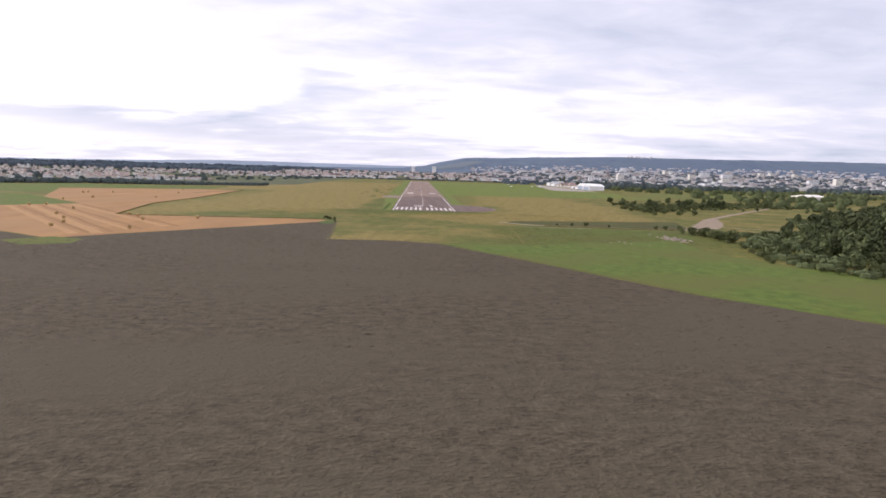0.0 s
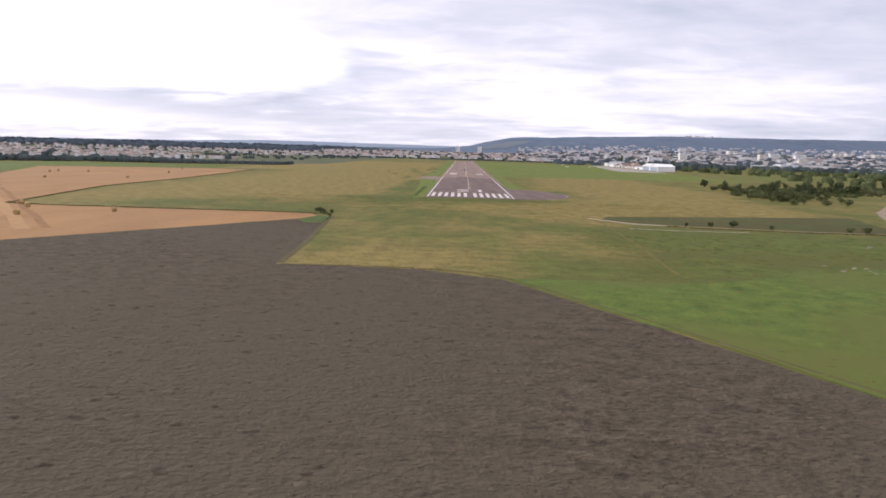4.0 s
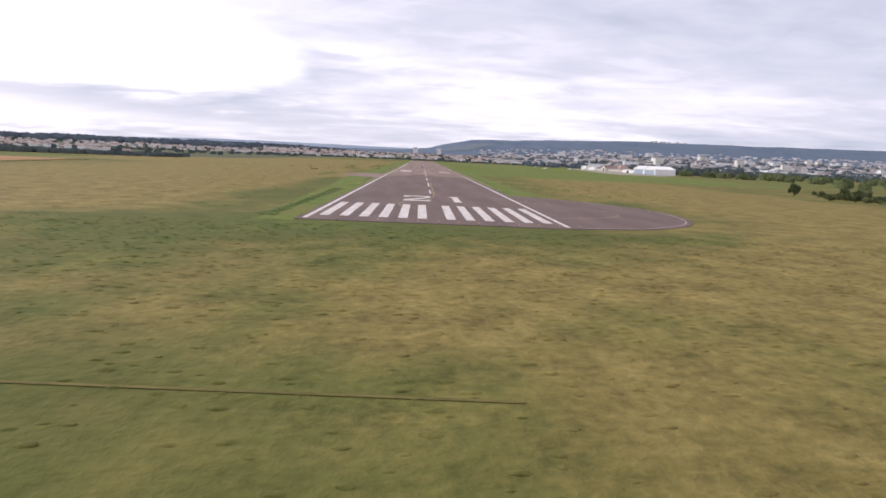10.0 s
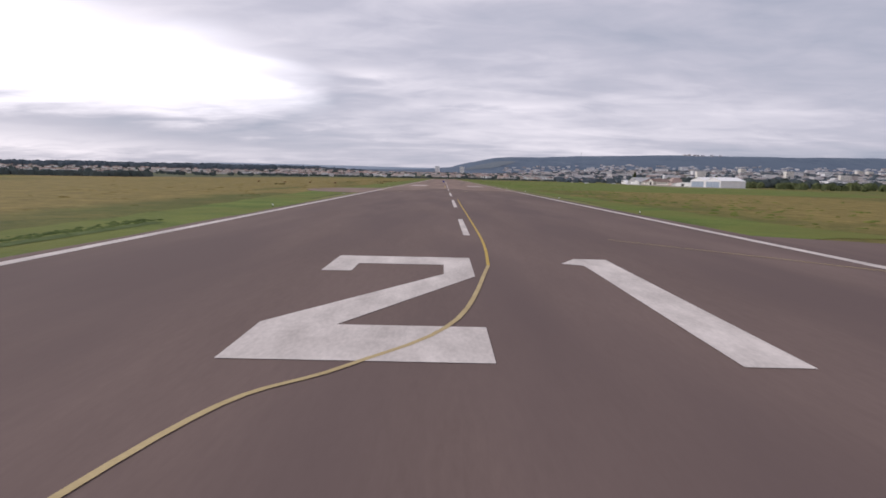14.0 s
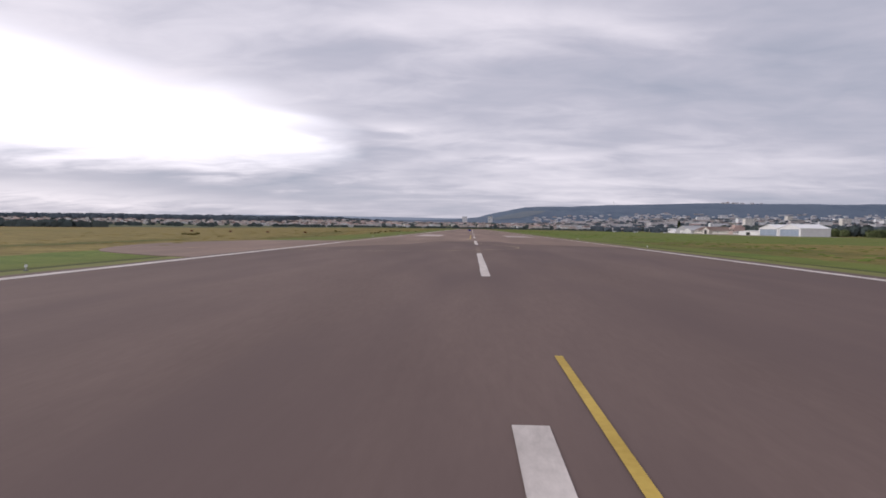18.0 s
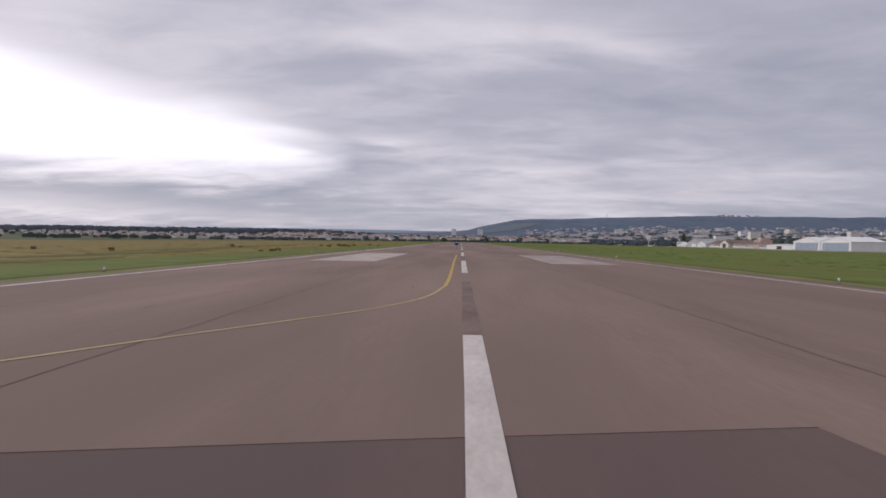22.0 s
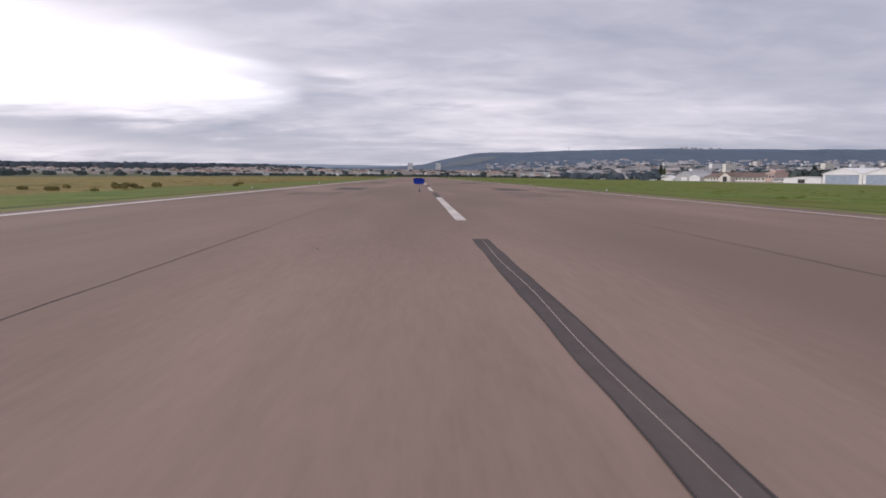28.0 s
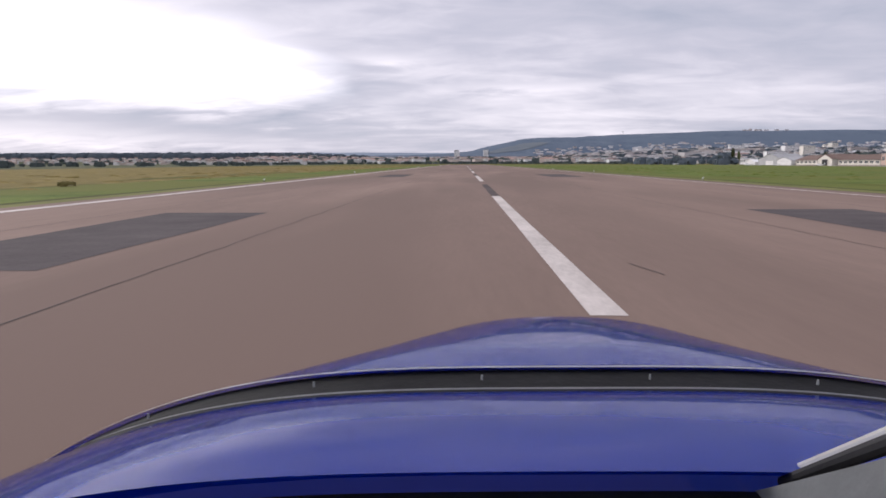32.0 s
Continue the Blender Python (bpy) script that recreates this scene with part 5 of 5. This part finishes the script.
hummocks("furrow_grass", 700, 4, lambda r, n: r.normal(-28.6, 0.6, n), lambda r, n: r.uniform(2, 92, n), (0.15, 0.4), (0.2, 0.4), 1.0, RANK, "rough grass along the furrow")
CLOD = material("soil_clods", (0.046, 0.037, 0.026), (0.135, 0.110, 0.076), 0.8, 5.0, 0.95, 0.8, spec=0.1)
hummocks("soil_clods", 12000, 5, lambda r, n: -20 + r.normal(0, 75, n), lambda r, n: -225 - np.abs(r.normal(0, 90, n)), (0.07, 0.24), (0.3, 0.7), 1.3, CLOD, "loose clods on the ploughed field", lambda x, y: x < plough_edge(y) - 1.5)
hummocks("turned_soil", 9000, 8, lambda r, n: r.uniform(-190, 75, n), lambda r, n: r.uniform(-350, -120, n), (0.16, 0.5), (0.22, 0.5), 1.7, CLOD, "larger turned clods on the ploughed field", lambda x, y: (x < plough_edge(y) - 1.5) & (x < np.where(y > -197, np.interp(y, (-197, -165, -148, -134, -128), (-42.5, -44.5, -46.5, -48, -57)), 999)) & (y < np.interp(x, (-215, -140, -57), (-167, -216, -120))))
RUBBLE = material("pale_rubble", (0.15, 0.115, 0.085), (0.40, 0.33, 0.27), 0.9, 4.0, 0.9, 0.6, spec=0.2)
hummocks("meadow_tufts", 170, 9, lambda r, n: r.normal(92, 30, n), lambda r, n: r.normal(-152, 22, n), (0.2, 0.75), (0.2, 0.4), 2.0, GRASS, "dark rank tufts in the rough meadow", lambda x, y: (y < -110) & (y > -205) & (x > 20))
hummocks("loose_stones", 26, 11, lambda r, n: r.normal(88, 5, n), lambda r, n: r.normal(-180, 4, n), (0.2, 0.5), (0.35, 0.6), 1.3, RUBBLE, "pale stones lying in the grass")
hummocks("rubble", 90, 6, lambda r, n: r.normal(117, 3.2, n), lambda r, n: r.normal(-156, 6, n), (0.25, 0.8), (0.4, 0.8), 1.2, RUBBLE, "pale stones and rubble lying in the grass")
hummocks("crop_clumps", 4000, 7, lambda r, n: 30 + np.abs(r.normal(0, 90, n)), lambda r, n: r.uniform(-330, -120, n), (0.12, 0.5), (0.12, 0.3), 2.0, HUMMOCK, "uneven tufts in the green field", lambda x, y: x > plough_edge(y) + 2)

# ---- the aircraft's nose, where the landing roll ends ----
BLUE = bpy.data.materials.new("blue_aircraft_paint")
BLUE.use_nodes = True
_b = BLUE.node_tree.nodes["Principled BSDF"]
_b.inputs["Base Color"].default_value = (0.004, 0.040, 0.44, 1)
_b.inputs["Roughness"].default_value, _b.inputs["Coat Weight"].default_value, _b.inputs["Coat Roughness"].default_value = 0.28, 1.0, 0.03
_b.inputs["Specular IOR Level"].default_value = 0.05
_n = BLUE.node_tree.nodes.new("ShaderNodeTexNoise")
_n.inputs["Scale"].default_value = 5.0
_r = BLUE.node_tree.nodes.new("ShaderNodeMapRange")
_r.inputs["To Min"].default_value, _r.inputs["To Max"].default_value = 0.14, 0.28
BLUE.node_tree.links.new(_n.outputs["Fac"], _r.inputs["Value"])
BLUE.node_tree.links.new(_r.outputs[0], _b.inputs["Roughness"])
RUBBER = material("black_rubber", (0.012, 0.012, 0.013), (0.028, 0.028, 0.03), 8.0, 60.0, 0.6, 0.1)
GREY_TRIM = material("grey_trim", (0.22, 0.23, 0.24), (0.30, 0.31, 0.32), 6.0, 60.0, 0.45, 0.1)
PALE_TRIM = material("pale_metal_trim", (0.50, 0.50, 0.48), (0.64, 0.64, 0.62), 6.0, 60.0, 0.3, 0.05, metal=0.4)

# distance ahead, crown height, centre, half width, roundness (level frame at the pilot's eye)
SECTIONS = [(0.42, -0.2185, 0.087, 0.70, 3.2), (0.48, -0.2225, 0.099, 0.70, 3.28), (0.54, -0.2285, 0.111, 0.70, 3.35), (0.60, -0.2370, 0.1228, 0.70, 3.42), (0.66, -0.2490, 0.1345, 0.70, 3.5), (0.73, -0.2460, 0.148, 0.70, 3.5), (0.85, -0.2545, 0.165, 0.62, 3.0),
            (1.0, -0.2715, 0.19, 0.55, 2.6), (1.17, -0.2930, 0.218, 0.47, 2.3), (1.27, -0.325, 0.234, 0.41, 2.2), (1.33, -0.40, 0.243, 0.33, 2.1)]


def cowl_arch(d, sink=0.0):
    ds = [s[0] for s in SECTIONS]
    top, c, w, p = (float(np.interp(d, ds, [s[k] for s in SECTIONS])) for k in (1, 2, 3, 4))
    out = []
    for i in range(65):
        u = -1.12 + 2.24 * i / 64
        out.append(Vector((c + u * w, d, top - sink - 0.16 * abs(u) ** p)))
    return out


def cowl_skin(ds, sink=0.0, thick=0.012):
    bm = bmesh.new()
    rows = [[bm.verts.new(v) for v in cowl_arch(d, sink)] for d in ds]
    for a, b in zip(rows, rows[1:]):
        for i in range(64):
            f = bm.faces.new((a[i], a[i + 1], b[i + 1], b[i]))
            f.smooth = True
    bmesh.ops.solidify(bm, geom=bm.faces[:], thickness=thick)
    for f in bm.faces:
        f.smooth = True
    bm.normal_update()
    for e in bm.edges:
        if e.is_manifold and e.calc_face_angle(0) > 0.6:
            e.smooth = False
    return bm


EYE = pose(-1.88, 468.24, 2.07, 0, 0, 1.95)
plane = thing("aircraft_nose", "glossy blue light aircraft engine cowling on a nose wheel", "aircraft", at=EYE)
part("rear_cowl_panel", cowl_skin([0.42 + 0.02 * k for k in range(13)]), BLUE, plane)
# The gap's darkness is put into a black, nearly flush band.
part("cowl_gap", cowl_skin([0.655, 0.69, 0.735], 0.004, 0.006), RUBBER, plane, "near-flush black band in place of the dark gap between the panels")
part("gap_seal", cowl_skin([0.655, 0.663], -0.003, 0.006), GREY_TRIM, plane, "thin pale seal along the gap")
part("front_cowl_panel", cowl_skin([0.73, 0.735, 0.76, 0.80, 0.85, 0.9, 0.95, 1.0, 1.06, 1.12, 1.17, 1.22, 1.27, 1.30, 1.33]), BLUE, plane)
part("cowl_lip", cowl_skin([0.726, 0.731], -0.002, 0.006), PALE_TRIM, plane, "bright rolled edge of the front panel")
part("glareshield", cowl_skin([0.30, 0.36, 0.43], 0.02, 0.02), RUBBER, plane, "matt black glareshield")
for k in range(7):
    a = cowl_arch(0.70, 0.003)[12 + k * 8]
    part("rivet", tube(a, a + Vector((0, 0, 0.006)), 0.0016, 0.0013, 8), GREY_TRIM, plane)
belly = bmesh.new()
rings = []
for d, top, c, w, p in SECTIONS[1:]:
    arch = cowl_arch(d, 0.03)
    low = -0.98 + 0.35 * ease(0.9, 1.4, d)
    ring = arch[4:-4:4] + [Vector((c + w * 0.92 * math.cos(t), d, low + 0.2 - 0.2 * math.sin(t) ** 0.6)) for t in np.linspace(0.05, math.pi - 0.05, 12)]
    rings.append([belly.verts.new(v) for v in ring])
for a, b in zip(rings, rings[1:]):
    for i in range(len(a)):
        j = (i + 1) % len(a)
        belly.faces.new((a[i], a[j], b[j], b[i])).smooth = True
belly.faces.new(rings[0])
belly.faces.new(rings[-1][::-1])
bmesh.ops.recalc_face_normals(belly, faces=belly.faces[:])
part("lower_cowl", belly, BLUE, plane)
part("firewall", box(-0.50, 0.50, -0.93, 0.72, 0.53, -0.42, None, 0.02), RUBBER, plane, "matt black firewall behind the engine")
part("nose_leg", tube((0.2, 1.0, -0.95), (0.2, 1.08, -1.73), 0.035, 0.028, 12), STEEL, plane)
wheel = bmesh.new()
bmesh.ops.create_cone(wheel, cap_ends=True, segments=28, radius1=0.17, radius2=0.17, depth=0.11, matrix=pose(0.2, 1.1, -1.795, 0, 90, 0))
bmesh.ops.bevel(wheel, geom=[e for e in wheel.edges if e.calc_length() < 0.06], offset=0.03, segments=3, affect="EDGES")
nose_wheel = part("nose_wheel", wheel, RUBBER, plane)
part("rim", tube((0.14, 1.1, -1.795), (0.26, 1.1, -1.795), 0.08, 0.08, 16), STEEL, nose_wheel)
spin = bmesh.new()
bmesh.ops.create_cone(spin, cap_ends=True, segments=24, radius1=0.13, radius2=0.02, depth=0.26, matrix=pose(0.243, 1.46, -0.60, -90, 0, 0))
part("spinner", spin, BLUE, plane)
for s in (-1, 1):
    bm = bmesh.new()
    rows = []
    for k in range(9):
        u = k / 8
        r, chord, twist = 0.08 + 0.57 * u, 0.075 * (1 - 0.55 * u * u), radians(38 - 24 * u)
        rows.append([bm.verts.new((0.243 + s * r, 1.45 + s * y * math.cos(twist) * 0 + x * math.sin(twist) + y * math.cos(twist), -0.60 + s * 0 + x * math.cos(twist) - y * math.sin(twist)))
                     for x, y in ((-chord, 0), (0, 0.012), (chord, 0), (0, -0.008))])
    for a, b in zip(rows, rows[1:]):
        for i in range(4):
            bm.faces.new((a[i], a[(i + 1) % 4], b[(i + 1) % 4], b[i]))
    bm.faces.new(rows[-1])
    bm.faces.new(rows[0][::-1])
    bmesh.ops.recalc_face_normals(bm, faces=bm.faces[:])
    part("propeller_blade", bm, RUBBER, plane, "dark propeller blade at rest")
_inv = EYE.inverted() @ pose(-1.88, 468.24, 2.07, 82.17, 0.25, 1.95)


def cabin_point(u, v, s):
    """A place s metres ahead of the eye, u to the right and v down per metre."""
    return _inv @ Vector((u * s, -v * s, -s))


part("windscreen_strip", tube(cabin_point(0.575, 0.352, 0.46), cabin_point(0.78, 0.270, 0.34), 0.0045, 0.0045, 10), PALE_TRIM, plane, "pale metal windscreen edge strip")
part("windscreen_seal", tube(cabin_point(0.545, 0.374, 0.46), cabin_point(0.78, 0.288, 0.34), 0.0045, 0.006, 10), RUBBER, plane, "black windscreen seal")
bm = bmesh.new()
q = [cabin_point(*p) for p in ((0.50, 0.388, 0.46), (0.80, 0.312, 0.32), (0.80, 0.52, 0.30), (0.50, 0.52, 0.42))]
vs = [bm.verts.new(v) for v in q]
bm.faces.new(vs)
bmesh.ops.solidify(bm, geom=bm.faces[:], thickness=0.012)
part("cabin_sill", bm, GREY_TRIM, plane, "grey cabin side sill")
